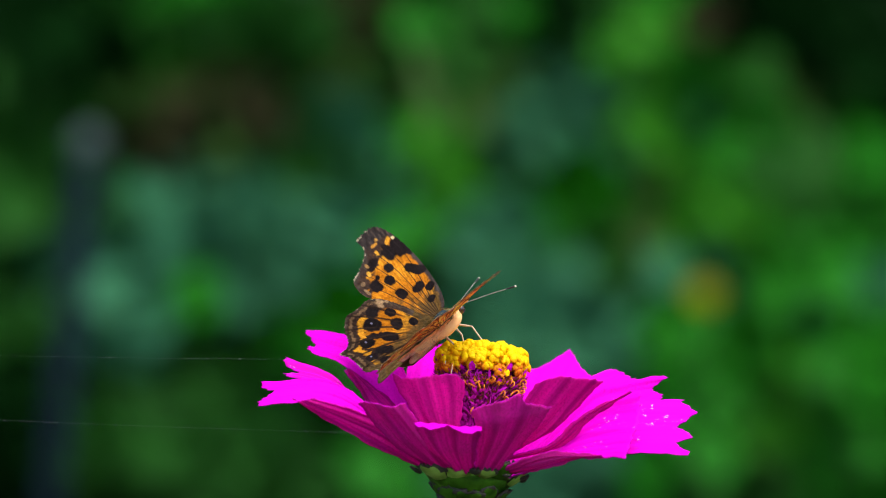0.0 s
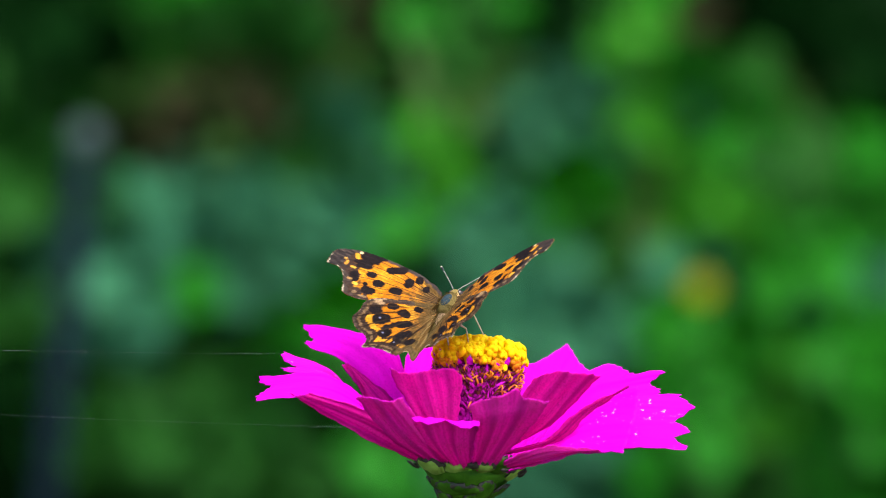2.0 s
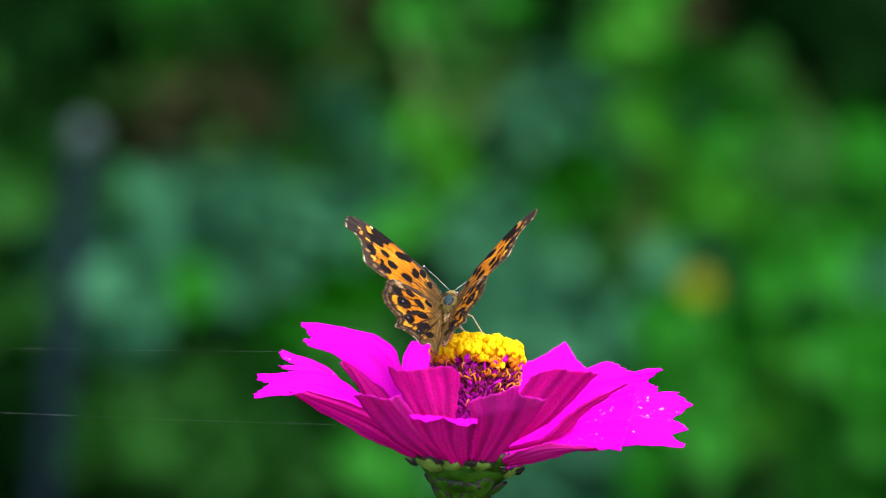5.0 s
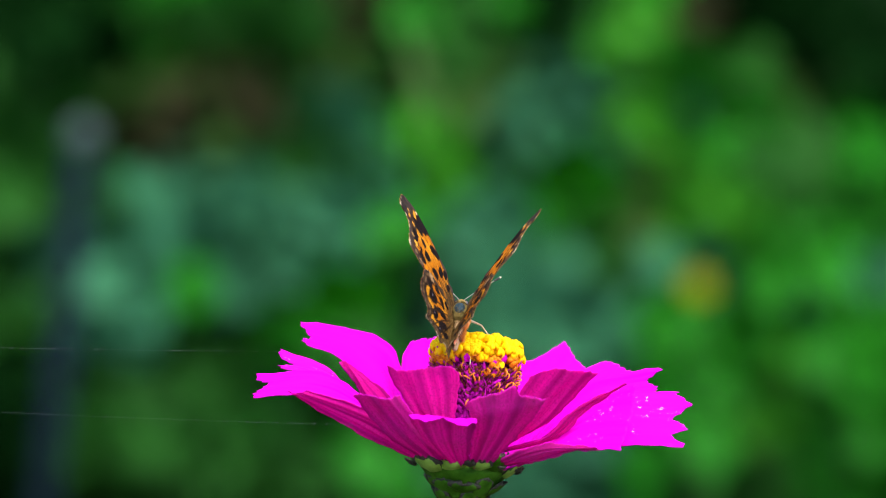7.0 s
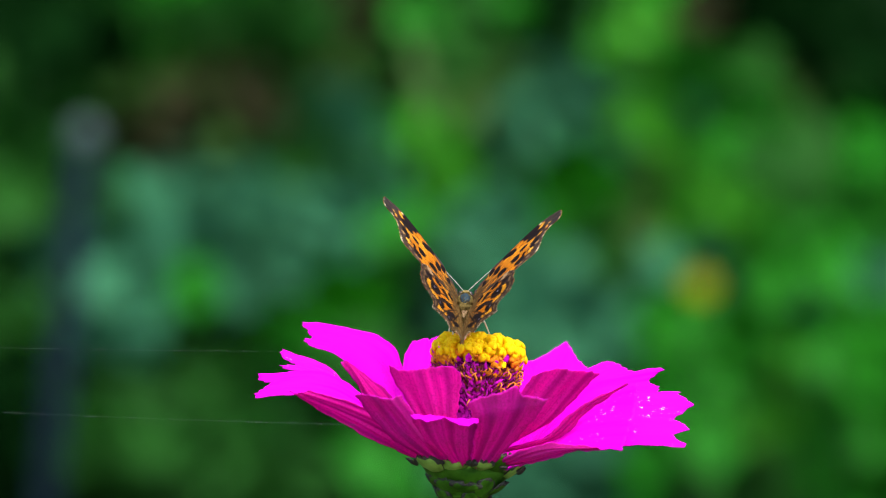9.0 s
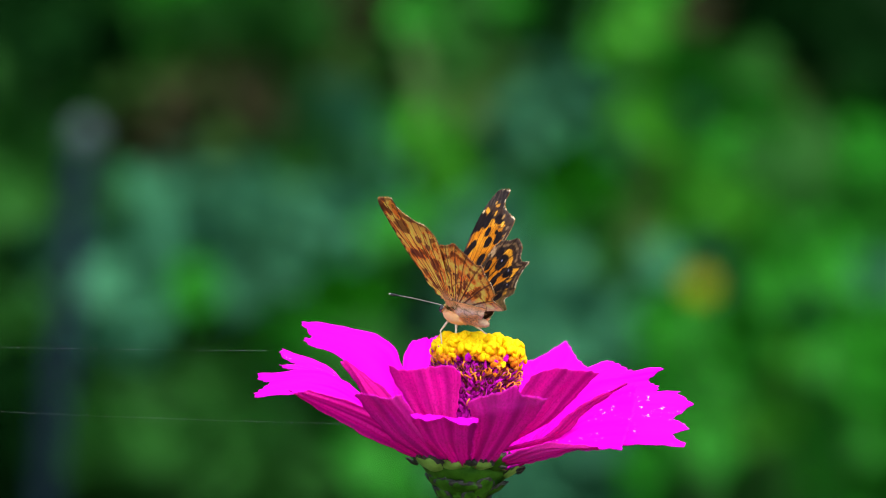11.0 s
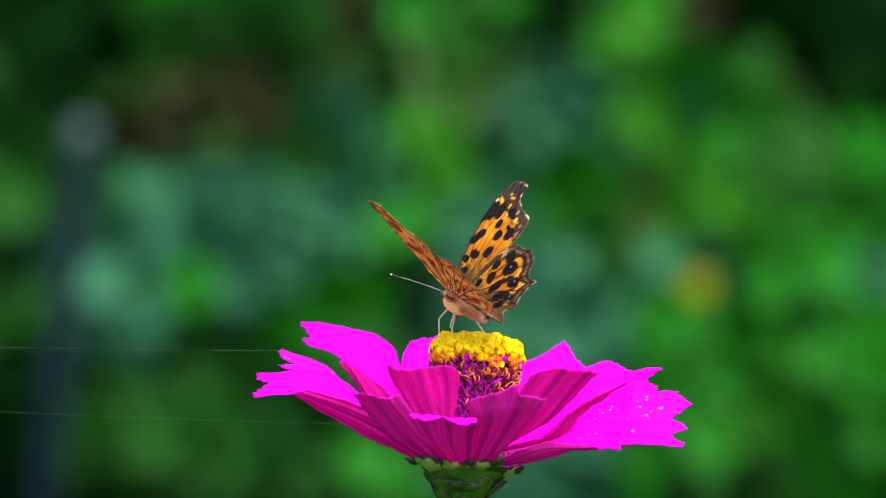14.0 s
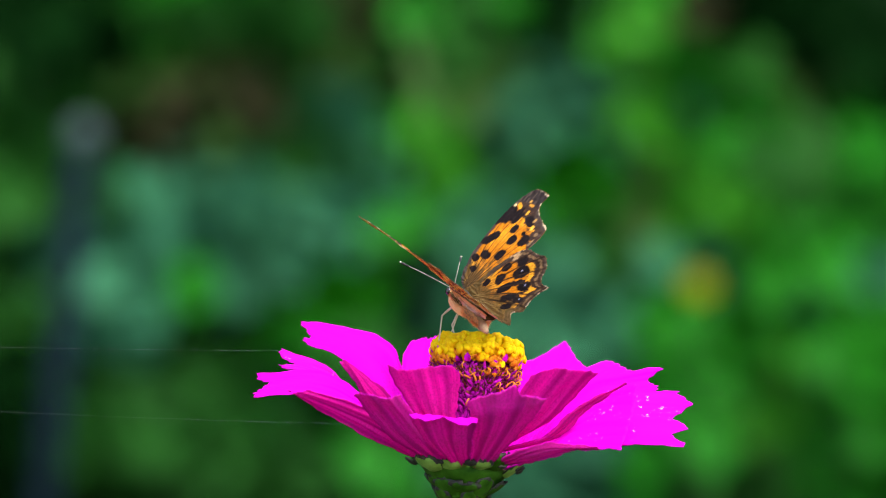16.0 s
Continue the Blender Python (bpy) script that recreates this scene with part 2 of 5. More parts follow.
def ray(az, near, far, w_near, w_far, seed, teeth=((0, 0), (1, 0)), bulge=4.0, rib=2.1, wave=2.0, base_r=82, base_h=-20, spread=13, top=None, back=None, shares=None):
    """A ray petal: a thin, arched and ribbed sheet with a wavy rim, between two edges that rise from the receptacle and pass three places of
    the grid each; w_near and w_far: depth of their ends; teeth: (share of the width, reach) of the corners of its tip."""
    rnd = random.Random(seed + 50)
    ph = [rnd.uniform(0, 6.28) for _ in range(7)]

    def edge(az_e, places, w):
        foot = axis_place(base_r, az_e, base_h)
        w0 = foot.y / S
        sh = shares or [0.45 + 0.55 * k / (len(places) - 1) for k in range(len(places))]
        return glide([foot] + [grid(u, v, w0 + (w - w0) * q) for (u, v), q in zip(places, sh)], 60)

    ea, eb = edge(az - spread, near, w_near), edge(az + spread, far, w_far)
    radial = RIGHT * math.cos(radians(az)) + AWAY * math.sin(radians(az))
    rows_n, cols_n = 44, 41

    def at(line, t):
        x = t * 60
        i = int(min(59, max(0, math.floor(x))))
        return line[i].lerp(line[i + 1], max(-2.0, min(26.0, x - i)))

    def normal(t, f):
        ahead = at(ea, t + 0.04).lerp(at(eb, t + 0.04), f) - at(ea, t - 0.04).lerp(at(eb, t - 0.04), f)
        return ahead.cross(at(eb, t) - at(ea, t)).normalized()

    sign = 1 if normal(0.45, 0.5).dot(AXIS - 0.9 * radial) > 0 else -1
    bm = bmesh.new()
    uv = bm.loops.layers.uv.new("UVMap")
    tops, lows, st = [], [], {}
    for j in range(cols_n):
        f = j / (cols_n - 1)
        s = 2 * f - 1
        reach = 1 + float(np.interp(f, [q[0] for q in teeth], [q[1] for q in teeth])) + 0.006 * math.sin(23 * s + ph[3]) + 0.004 * math.sin(47 * s + ph[6])
        tc, lc = [], []
        for i in range(rows_n):
            t = i / (rows_n - 1) * reach
            pa, pb = at(ea, t), at(eb, t)
            n = sign * normal(min(t, 0.97), f)
            lift = bulge * (s * s - 0.4) * (0.35 + 0.65 * t) + rib * (math.cos(s * 8 + ph[0]) + 0.6 * math.cos(s * 15 + ph[1])) * (1 - 0.6 * t)
            lift += wave * t * math.sin(3.4 * s + ph[1] + 3 * t) + 0.45 * wave * t * t * (math.sin(7 * s + ph[2] + 4 * t) + 0.7 * math.sin(19 * s + ph[5] + 6 * t))
            edge_v = math.sin(19 * t + ph[4]) * 1.3 + math.sin(43 * t + ph[5]) * 0.9 + math.sin(87 * t + ph[6]) * 0.5
            q = pa.lerp(pb, f) + n * (lift * S) + (pb - pa).normalized() * (s * abs(s) ** 3 * edge_v * S)
            v1, v2 = bm.verts.new(q + n * 0.85 * S), bm.verts.new(q - n * 0.85 * S)
            st[v1] = st[v2] = (f + seed * 1.37, t + seed * 0.71)
            tc.append(v1)
            lc.append(v2)
        tops.append(tc)
        lows.append(lc)
    for j in range(cols_n - 1):
        for i in range(rows_n - 1):
            bm.faces.new((tops[j][i], tops[j][i + 1], tops[j + 1][i + 1], tops[j + 1][i])).material_index = 0
            bm.faces.new((lows[j][i], lows[j + 1][i], lows[j + 1][i + 1], lows[j][i + 1])).material_index = 1
        bm.faces.new((tops[j][-1], lows[j][-1], lows[j + 1][-1], tops[j + 1][-1])).material_index = 2
        bm.faces.new((tops[j][0], tops[j + 1][0], lows[j + 1][0], lows[j][0])).material_index = 1
    for i in range(rows_n - 1):
        bm.faces.new((tops[0][i], lows[0][i], lows[0][i + 1], tops[0][i + 1])).material_index = 2
        bm.faces.new((tops[-1][i], tops[-1][i + 1], lows[-1][i + 1], lows[-1][i])).material_index = 2
    for f in bm.faces:
        for l in f.loops:
            l[uv].uv = st[l.vert]
    bm.transform(Matrix.Translation(-FOOT))
    bmesh.ops.recalc_face_normals(bm, faces=bm.faces)
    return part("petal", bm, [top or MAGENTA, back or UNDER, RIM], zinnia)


# far side: rounded and pointed petals behind the disc
ray(112, ((715, 690), (712, 640), (728, 604)), ((790, 690), (792, 630), (782, 598)), 200, 225, 15, ((0, -0.02), (0.4, 0.02), (1, 0)))
ray(82, ((840, 690), (838, 660), (836, 642)), ((938, 690), (940, 660), (930, 640)), 230, 220, 16, ((0, -0.04), (0.8, 0.0), (1, 0.04)))
ray(54, ((1000, 712), (1026, 675), (1036, 652)), ((896, 700), (912, 668), (926, 646)), 190, 215, 14, ((0, 0), (0.2, 0.10), (0.5, 0.32), (0.56, 0.34), (0.72, 0.2), (0.82, 0.13), (1, 0.02)), bulge=2, wave=1)
ray(32, ((1040, 735), (1090, 700), (1138, 672)), ((990, 690), (1035, 654), (1072, 641)), 130, 175, 13, ((0, 0.0), (0.3, 0.02), (0.5, 0.035), (1, 0)), bulge=2)
# left side
ray(152, ((650, 716), (604, 642), (546, 614)), ((713, 656), (672, 600), (542, 568)), 90, 190, 1, ((0, 0.0), (0.16, 0.035), (0.3, 0.02), (0.42, -0.025), (0.52, -0.01), (0.75, 0.035), (0.88, 0.02), (1, -0.08)), rib=0.8)
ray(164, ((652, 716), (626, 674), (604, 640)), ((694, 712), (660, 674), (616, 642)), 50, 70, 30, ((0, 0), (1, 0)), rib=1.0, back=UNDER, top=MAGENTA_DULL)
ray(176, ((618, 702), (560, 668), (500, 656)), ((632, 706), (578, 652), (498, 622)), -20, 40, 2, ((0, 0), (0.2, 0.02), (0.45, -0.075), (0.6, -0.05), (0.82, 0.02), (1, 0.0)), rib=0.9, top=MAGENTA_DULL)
ray(193, ((640, 732), (540, 700), (450, 705)), ((640, 702), (570, 660), (458, 664)), -115, -50, 3, ((0, 0), (0.15, 0.01), (0.42, -0.035), (0.6, -0.065), (0.72, -0.03), (0.9, 0.012), (1, 0.005)), rib=0.8)
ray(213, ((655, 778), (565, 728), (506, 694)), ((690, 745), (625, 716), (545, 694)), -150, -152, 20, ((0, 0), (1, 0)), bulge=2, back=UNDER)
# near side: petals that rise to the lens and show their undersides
ray(234, ((692, 776), (650, 732), (626, 704)), ((768, 790), (735, 742), (708, 702)), -175, -168, 4, ((0, 0), (0.12, 0.03), (0.4, 0.05), (0.5, 0.0), (0.7, -0.01), (1, 0)), back=UNDER_DULL_SHADE, top=MAGENTA_WORN)
ray(262, ((748, 778), (724, 737), (728, 741)), ((834, 790), (843, 744), (845, 749)), -205, -205, 5, ((0, 0), (0.2, 0.06), (0.5, -0.05), (0.75, 0.06), (1, 0)), back=UNDER_DULL_SHADE, shares=(0.55, 0.9, 1.0), top=MAGENTA_WORN)
ray(249, ((742, 745), (706, 694), (682, 647)), ((806, 738), (812, 694), (813, 652)), -125, -122, 6, ((0, 0), (0.12, -0.05), (0.45, -0.025), (0.8, 0.025), (0.93, 0.0), (1, -0.08)), base_r=74, base_h=20)
ray(287, ((834, 770), (832, 738), (824, 718)), ((930, 758), (958, 722), (966, 708)), -205, -198, 7, ((0, 0), (0.1, 0.07), (0.3, 0.11), (0.46, 0.13), (0.55, 0.19), (0.59, 0.18), (0.66, 0.07), (0.85, 0.03), (1, 0)), back=UNDER_DULL_SHADE, top=MAGENTA_WORN, shares=(0.6, 0.92, 1.0))
ray(312, ((895, 762), (915, 706), (940, 664)), ((975, 745), (1022, 700), (1060, 664)), -135, -138, 8, ((0, -0.04), (0.15, 0.05), (0.33, 0.10), (0.5, 0.075), (0.62, 0.07), (0.8, 0.05), (1, -0.01)), base_r=76, base_h=20)
ray(326, ((965, 772), (1020, 722), (1106, 680)), ((985, 776), (1046, 722), (1108, 681)), -128, -134, 9, ((0, 0), (1, 0)), base_r=80, base_h=14, rib=0.8, spread=7)
ray(316, ((945, 790), (1000, 788), (1055, 792)), ((955, 818), (1010, 801), (1060, 797)), -170, -176, 10, ((0, 0), (1, 0)), base_h=-12, back=UNDER_DULL_SHADE, top=MAGENTA_WORN, rib=1.0)
# right side
ray(338, ((985, 800), (1052, 798), (1098, 797)), ((990, 752), (1060, 700), (1125, 682)), -150, -100, 18, ((0, 0), (0.5, 0.03), (1, 0)), rib=0.8, top=MAGENTA_WORN)
ray(350, ((1010, 792), (1100, 791), (1210, 793)), ((1020, 722), (1110, 696), (1203, 696)), -120, -30, 11,
    ((0, 0), (0.06, 0.005), (0.24, -0.07), (0.34, 0.02), (0.42, 0.015), (0.52, -0.055), (0.62, -0.01), (0.78, 0.06), (0.9, 0.012), (0.95, -0.02), (1, 0.0)), rib=0.8, top=MAGENTA_WORN)
ray(10, ((1040, 735), (1110, 716), (1162, 702)), ((1030, 690), (1100, 664), (1168, 652)), 30, 60, 12, ((0, -0.01), (0.35, -0.005), (0.65, -0.07), (0.8, -0.03), (0.9, 0.01), (1, 0.0)), rib=0.8)

# cone of the disc with chaff and florets
bm = bmesh.new()
profile = [(50, -10), (60, 16), (63, 54), (66, 102), (70, 140), (68, 166), (54, 180), (28, 188), (2, 190)]
rings = [[bm.verts.new(axis_place(r, k * 15, h) - FOOT) for k in range(24)] for r, h in profile]
for r, q in zip(rings, rings[1:]):
    for j in range(24):
        bm.faces.new((r[j], r[(j + 1) % 24], q[(j + 1) % 24], q[j]))
part("disc_core", bm, CORE, zinnia, "dark purple disc cone")


def scale_leaf(bm, root, way, out, length, wide, mat=0):
    """A small pointed, keeled scale."""
    side = way.cross(out).normalized()
    a0, a1 = bm.verts.new(root - side * wide * 0.5), bm.verts.new(root + side * wide * 0.5)
    b0, b1 = bm.verts.new(root + way * length * 0.55 - side * wide * 0.6 + out * length * 0.1), bm.verts.new(root + way * length * 0.55 + side * wide * 0.6 + out * length * 0.1)
    m0, tip = bm.verts.new(root + way * length * 0.5 + out * (length * 0.1 + wide * 0.4)), bm.verts.new(root + way * length + out * length * 0.22)
    for f in ((a0, a1, m0), (a0, m0, b0), (a1, b1, m0), (b0, m0, tip), (m0, b1, tip)):
        bm.faces.new(f).material_index = mat


rnd = random.Random(5)
bm = bmesh.new()
for k in range(2600):
    az, h = rnd.uniform(0, 360), rnd.uniform(10, 155)
    r = 59 + 12 * h / 165 + rnd.uniform(-2, 5)
    out = (RIGHT * math.cos(radians(az)) + AWAY * math.sin(radians(az)))
    way = (AXIS + out * rnd.uniform(0.0, 1.3) + AXIS.cross(out) * rnd.uniform(-1.5, 1.5)).normalized()
    scale_leaf(bm, axis_place(r, az, h) - FOOT, way, out, rnd.uniform(5, 16) * S, rnd.uniform(1.2, 5.0) * S)
tagged(part("chaff", bm, CHAFF, zinnia, "purple papery chaff scales"), kind="stuff")
bm = bmesh.new()
for k in range(800):
    az, h = rnd.uniform(0, 360), 102 + 52 * rnd.random() ** 0.6
    out = (RIGHT * math.cos(radians(az)) + AWAY * math.sin(radians(az)))
    way = (AXIS + out * rnd.uniform(0.2, 1.5) + AXIS.cross(out) * rnd.uniform(-1.5, 1.5)).normalized()
    scale_leaf(bm, axis_place(60 + 12 * h / 165 + rnd.uniform(-1, 5), az, h) - FOOT, way, out, rnd.uniform(5, 14) * S, rnd.uniform(1.5, 4.5) * S)
tagged(part("withered_chaff", bm, RUST, zinnia, "dark rust-brown withered chaff"), kind="stuff")
bm = bmesh.new()
for k in range(15):
    az = 360 * k / 15 + rnd.uniform(-8, 8)
    out = (RIGHT * math.cos(radians(az)) + AWAY * math.sin(radians(az)))
    scale_leaf(bm, axis_place(76, az, rnd.uniform(150, 174)) - FOOT, (AXIS + out * rnd.uniform(0, 0.6)).normalized(), out, rnd.uniform(10, 20) * S, rnd.uniform(6, 12) * S)
tagged(part("chaff_tip", bm, RIM, zinnia, "bright pink tips of the chaff scales"), kind="stuff")


def floret_mesh(seed, lobe, throat):
    """A tubular floret: a bent finger-like tube that flares into five blunt, rolled-back lobes."""
    r = random.Random(seed)
    bm = bmesh.new()
    sway = r.uniform(2, 7)
    tube(bm, [Vector((sway * (z / 40) ** 2 * S, 0, z * S)) for z in (-40, -30, -20)], [2.6 * S, 3.2 * S, 4.2 * S], 8, False, 1)
    tube(bm, [Vector((sway * (z / 40) ** 2 * S, 0, z * S)) for z in (-20, -11, -4, 1)], [4.2 * S, 5.2 * S, 6.4 * S, 7.4 * S], 10, False, 0)
    for k in range(5):
        a = 2 * math.pi * k / 5 + r.uniform(-0.2, 0.2)
        lean = r.uniform(0.5, 1.3)
        reach = r.uniform(5.5, 7.5)
        blob(bm, Vector((math.cos(a) * reach, math.sin(a) * reach, 1.5 - 2.5 * lean)) * S, (6.4 * S, 4.9 * S, 2.9 * S), Matrix.Rotation(a, 4, "Z") @ Matrix.Rotation(lean, 4, "Y"), 8, 6, 0)
    blob(bm, Vector((0, 0, 1.5 * S)), (3.4 * S, 3.4 * S, 4.4 * S), None, 7, 5, 0)
    me = bpy.data.meshes.new("floret")
    bm.normal_update()
    bm.to_mesh(me)
    bm.free()
    me.materials.append(lobe)
    me.materials.append(throat)
    for p in me.polygons:
        p.use_smooth = True
    return me


FLORETS = [floret_mesh(k, YELLOW, ORANGE) for k in range(4)]
OLD_FLORETS = [floret_mesh(k + 9, AMBER, RUST) for k in range(3)]


def set_floret(az, r, h, lean, size, old=False):
    out = (RIGHT * math.cos(radians(az)) + AWAY * math.sin(radians(az)))
    way = (AXIS * math.cos(radians(lean)) + out * math.sin(radians(lean))).normalized()
    ob = new("floret", OLD_FLORETS[rnd.randrange(3)] if old else FLORETS[rnd.randrange(4)])
    ob.parent = zinnia
    m = way.to_track_quat("Z", "Y").to_matrix().to_4x4()
    ob.matrix_basis = Matrix.Translation(axis_place(r, az, h) - FOOT) @ m @ Matrix.Rotation(rnd.uniform(0, 6), 4, "Z") @ Matrix.Scale(size, 4)


for ring_r, ring_h, lean, count, size in ((77, 172, 64, 28, 1.1), (76, 189, 42, 32, 1.3), (64, 199, 26, 26, 1.35), (48, 204, 16, 20, 1.35), (30, 206, 10, 13, 1.35), (11, 207, 5, 6, 1.3)):
    for k in range(count):
        set_floret(360 * k / count + rnd.uniform(-5, 5), ring_r + rnd.uniform(-3, 3), ring_h + rnd.uniform(-8, 8), lean + rnd.uniform(-18, 18), size * rnd.uniform(0.8, 1.2), lean > 60 and rnd.random() < 0.6)


for k in range(54):
    set_floret(360 * k / 54 + rnd.uniform(-4, 4), 70 + rnd.uniform(-2, 4), 150 + rnd.uniform(-9, 9), rnd.uniform(35, 125), rnd.uniform(0.5, 0.85), True)


def curl(az, r, h, size, turn):
    """A withered, curled floret style."""
    out = (RIGHT * math.cos(radians(az)) + AWAY * math.sin(radians(az)))
    sd = AXIS.cross(out)
    dirn = (AXIS * math.cos(turn) + sd * math.sin(turn))
    pts = []
    for i in range(11):
        a = i / 10 * rnd_curl.uniform(4.2, 4.6)
        pts.append(axis_place(r, az, h) - FOOT + S * size * (out * (1 - math.cos(a)) * 0.8 + dirn * (math.sin(a) + a * 0.25)))
    bm = bmesh.new()
    tube(bm, pts, [1.7 * S * (1 - 0.05 * i) for i in range(11)], 6)
    part("style", bm, ORANGE, zinnia)


rnd_curl = random.Random(9)
for k in range(38):
    curl(rnd_curl.uniform(195, 345), rnd_curl.uniform(70, 77), rnd_curl.uniform(126, 172), rnd_curl.uniform(6, 9), rnd_curl.uniform(-1.2, 1.2))
for az, h in ((262, 92), (266, 86), (310, 118), (318, 132), (300, 126)):
    curl(az, 75, h - 8, 9, rnd_curl.uniform(-1, 1))

# cup of dark-edged bracts under the petals
def bract(az, h, r, length, wide, flare, k):
    """One bract of the cup: a cupped, rounded scale with a ragged dark edge."""
    out = (RIGHT * math.cos(radians(az)) + AWAY * math.sin(radians(az)))
    sd = AXIS.cross(out)
    rb = random.Random(k * 7 + 1)
    length, wide, flare = length * rb.uniform(0.6, 1.25), wide * rb.uniform(0.65, 1.2), flare * rb.uniform(0.6, 1.5)
    way = (AXIS + out * flare).normalized()
    nrm = sd.cross(way).normalized()
    nrm = nrm if nrm.dot(out) > 0 else -nrm
    p = axis_place(r, az + rb.uniform(-5, 5), h + rb.uniform(-6, 6)) - FOOT
    bm = bmesh.new()
    front, back = [], []
    rows_b, cols_b = 9, 9
    for j in range(cols_b):
        s = -1 + 2 * j / (cols_b - 1)
        fc, bc = [], []
        for i in range(rows_b):
            t = i / (rows_b - 1)
            ww = wide * (0.62 + 0.38 * math.sin(min(1, t * 1.6) * 1.57)) * (1 - 0.75 * max(0, (t - 0.62) / 0.38) ** 2.2)
            ragged = (2.5 * math.sin(9 * s + k) + 2.0 * math.sin(21 * s + 2 * k)) * max(0, t - 0.7)
            q = p + S * (way * (t * length + ragged * 3) + sd * (s * ww) - nrm * (0.22 * wide * s * s - 3 * math.sin(t * 3.0) - 6 * max(0, t - 0.8) * flare))
            fc.append(bm.verts.new(q + nrm * 1.4 * S))
            bc.append(bm.verts.new(q - nrm * 1.4 * S))
        front.append(fc)
        back.append(bc)
    for j in range(cols_b - 1):
        for i in range(rows_b - 1):
            edge = 1 if i >= rows_b - 2 or (j in (0, cols_b - 2) and i > 3) else 0
            bm.faces.new((front[j][i], front[j + 1][i], front[j + 1][i + 1], front[j][i + 1])).material_index = edge
            bm.faces.new((back[j][i], back[j][i + 1], back[j + 1][i + 1], back[j + 1][i])).material_index = edge
        bm.faces.new((front[j][-1], front[j + 1][-1], back[j + 1][-1], back[j][-1])).material_index = 1
    for i in range(rows_b - 1):
        bm.faces.new((front[0][i], front[0][i + 1], back[0][i + 1], back[0][i])).material_index = 1
        bm.faces.new((front[-1][i], back[-1][i], back[-1][i + 1], front[-1][i + 1])).material_index = 1
    bmesh.ops.recalc_face_normals(bm, faces=bm.faces)
    part("bract", bm, [BRACT_EDGE if k > 59 else BRACT_PALE if k > 39 and k % 5 else BRACT, BRACT_EDGE], zinnia)


for k in range(9):
    bract(40 * k + 8, -92, 30, 42, 20, 0.6, k)
for k in range(10):
    bract(36 * k + 22, -66, 48, 42, 28, 1.0, k + 20)
for k in range(12):
    bract(30 * k + 14, -30, 76, 34, 32, 0.95, k + 40)
for k, az in enumerate((172, 182, 192, 206, 240, 272, 316, 338, 350, 2)):
    bract(az, -22, 90, 16, 9, 1.6, k + 60)
bm = bmesh.new()
profile = [(29, -122), (30, -105), (32, -90), (46, -66), (66, -42), (78, -28), (68, -13), (5, -4)]
rings = [[bm.verts.new(axis_place(r, k * 15, h) - FOOT) for k in range(24)] for r, h in profile]
for r, q in zip(rings, rings[1:]):
    for j in range(24):
        bm.faces.new((r[j], r[(j + 1) % 24], q[(j + 1) % 24], q[j]))
part("receptacle", bm, BRACT, zinnia)
bm = bmesh.new()
top = axis_place(0, 0, -108) - FOOT
tube(bm, bend(Vector((0, 0, -0.01)), top * 0.5 + Vector((-0.004, 0, 0)), top, 30), [0.0042 - 0.0008 * i / 30 for i in range(31)], 14)
part("stem", bm, STEM, zinnia, "ridged green stem")


# ---- butterfly ----
def value_noise(x, y, seed):
    """Smooth random field of two coordinates."""
    xi, yi = np.floor(x).astype(int), np.floor(y).astype(int)
    fx, fy = x - xi, y - yi
    fx, fy = fx * fx * (3 - 2 * fx), fy * fy * (3 - 2 * fy)

    def cell(i, j):
        v = np.sin(i * 127.1 + j * 311.7 + seed * 74.7) * 43758.5453
        return v - np.floor(v)
    return (cell(xi, yi) * (1 - fx) + cell(xi + 1, yi) * fx) * (1 - fy) + (cell(xi, yi + 1) * (1 - fx) + cell(xi + 1, yi + 1) * fx) * fy


def smooth_outline(points, per):
    """A closed curve through the points."""
    p = np.array(points, float)
    n = len(p)
    out = []
    for i in range(n):
        a, b, c, e = p[i - 1], p[i], p[(i + 1) % n], p[(i + 2) % n]
        for k in range(per):
            t = k / per
            out.append(0.5 * (2 * b + (c - a) * t + (2 * a - 5 * b + 4 * c - e) * t * t + (3 * b - a - 3 * c + e) * t ** 3))
    return np.array(out)


ORANGE_SCALE, GOLD_SCALE, BLACK_SCALE, DUSK = np.array((0.47, 0.152, 0.007)), np.array((0.63, 0.27, 0.018)), np.array((0.012, 0.008, 0.008)), np.array((0.085, 0.052, 0.018))
CREAM_SCALE, VIOLET = np.array((0.70, 0.56, 0.36)), np.array((0.45, 0.42, 0.62))


def lay(col, colour, mask):
    return col * (1 - mask[:, None]) + colour * mask[:, None]


def soft(x, lo, hi):
    t = np.clip((x - lo) / (hi - lo), 0, 1)
    return t * t * (3 - 2 * t)


def spot(x, y, cx, cy, rx, ry, turn=0.0):
    """1 inside an uneven oval, 0 outside."""
    c, s = math.cos(radians(turn)), math.sin(radians(turn))
    dx, dy = (x - cx) * c + (y - cy) * s, (y - cy) * c - (x - cx) * s
    d = (np.abs(dx / rx) ** 2.6 + np.abs(dy / ry) ** 2.6) ** (1 / 2.6) + 0.30 * (value_noise(x / 5, y / 5, 3) - 0.5)
    return 1 - soft(d, 0.90, 1.12)


def veins(x, y, centre, angles, width):
    a = np.degrees(np.arctan2(y - centre[1], x - centre[0]))
    r = np.hypot(x - centre[0], y - centre[1])
    m = np.zeros_like(x)
    for v in angles:
        m = np.maximum(m, 1 - soft(np.abs(np.radians(a - v - 4 * np.sin(r / 70))) * r, width * 0.5, width * 1.3))
    return m


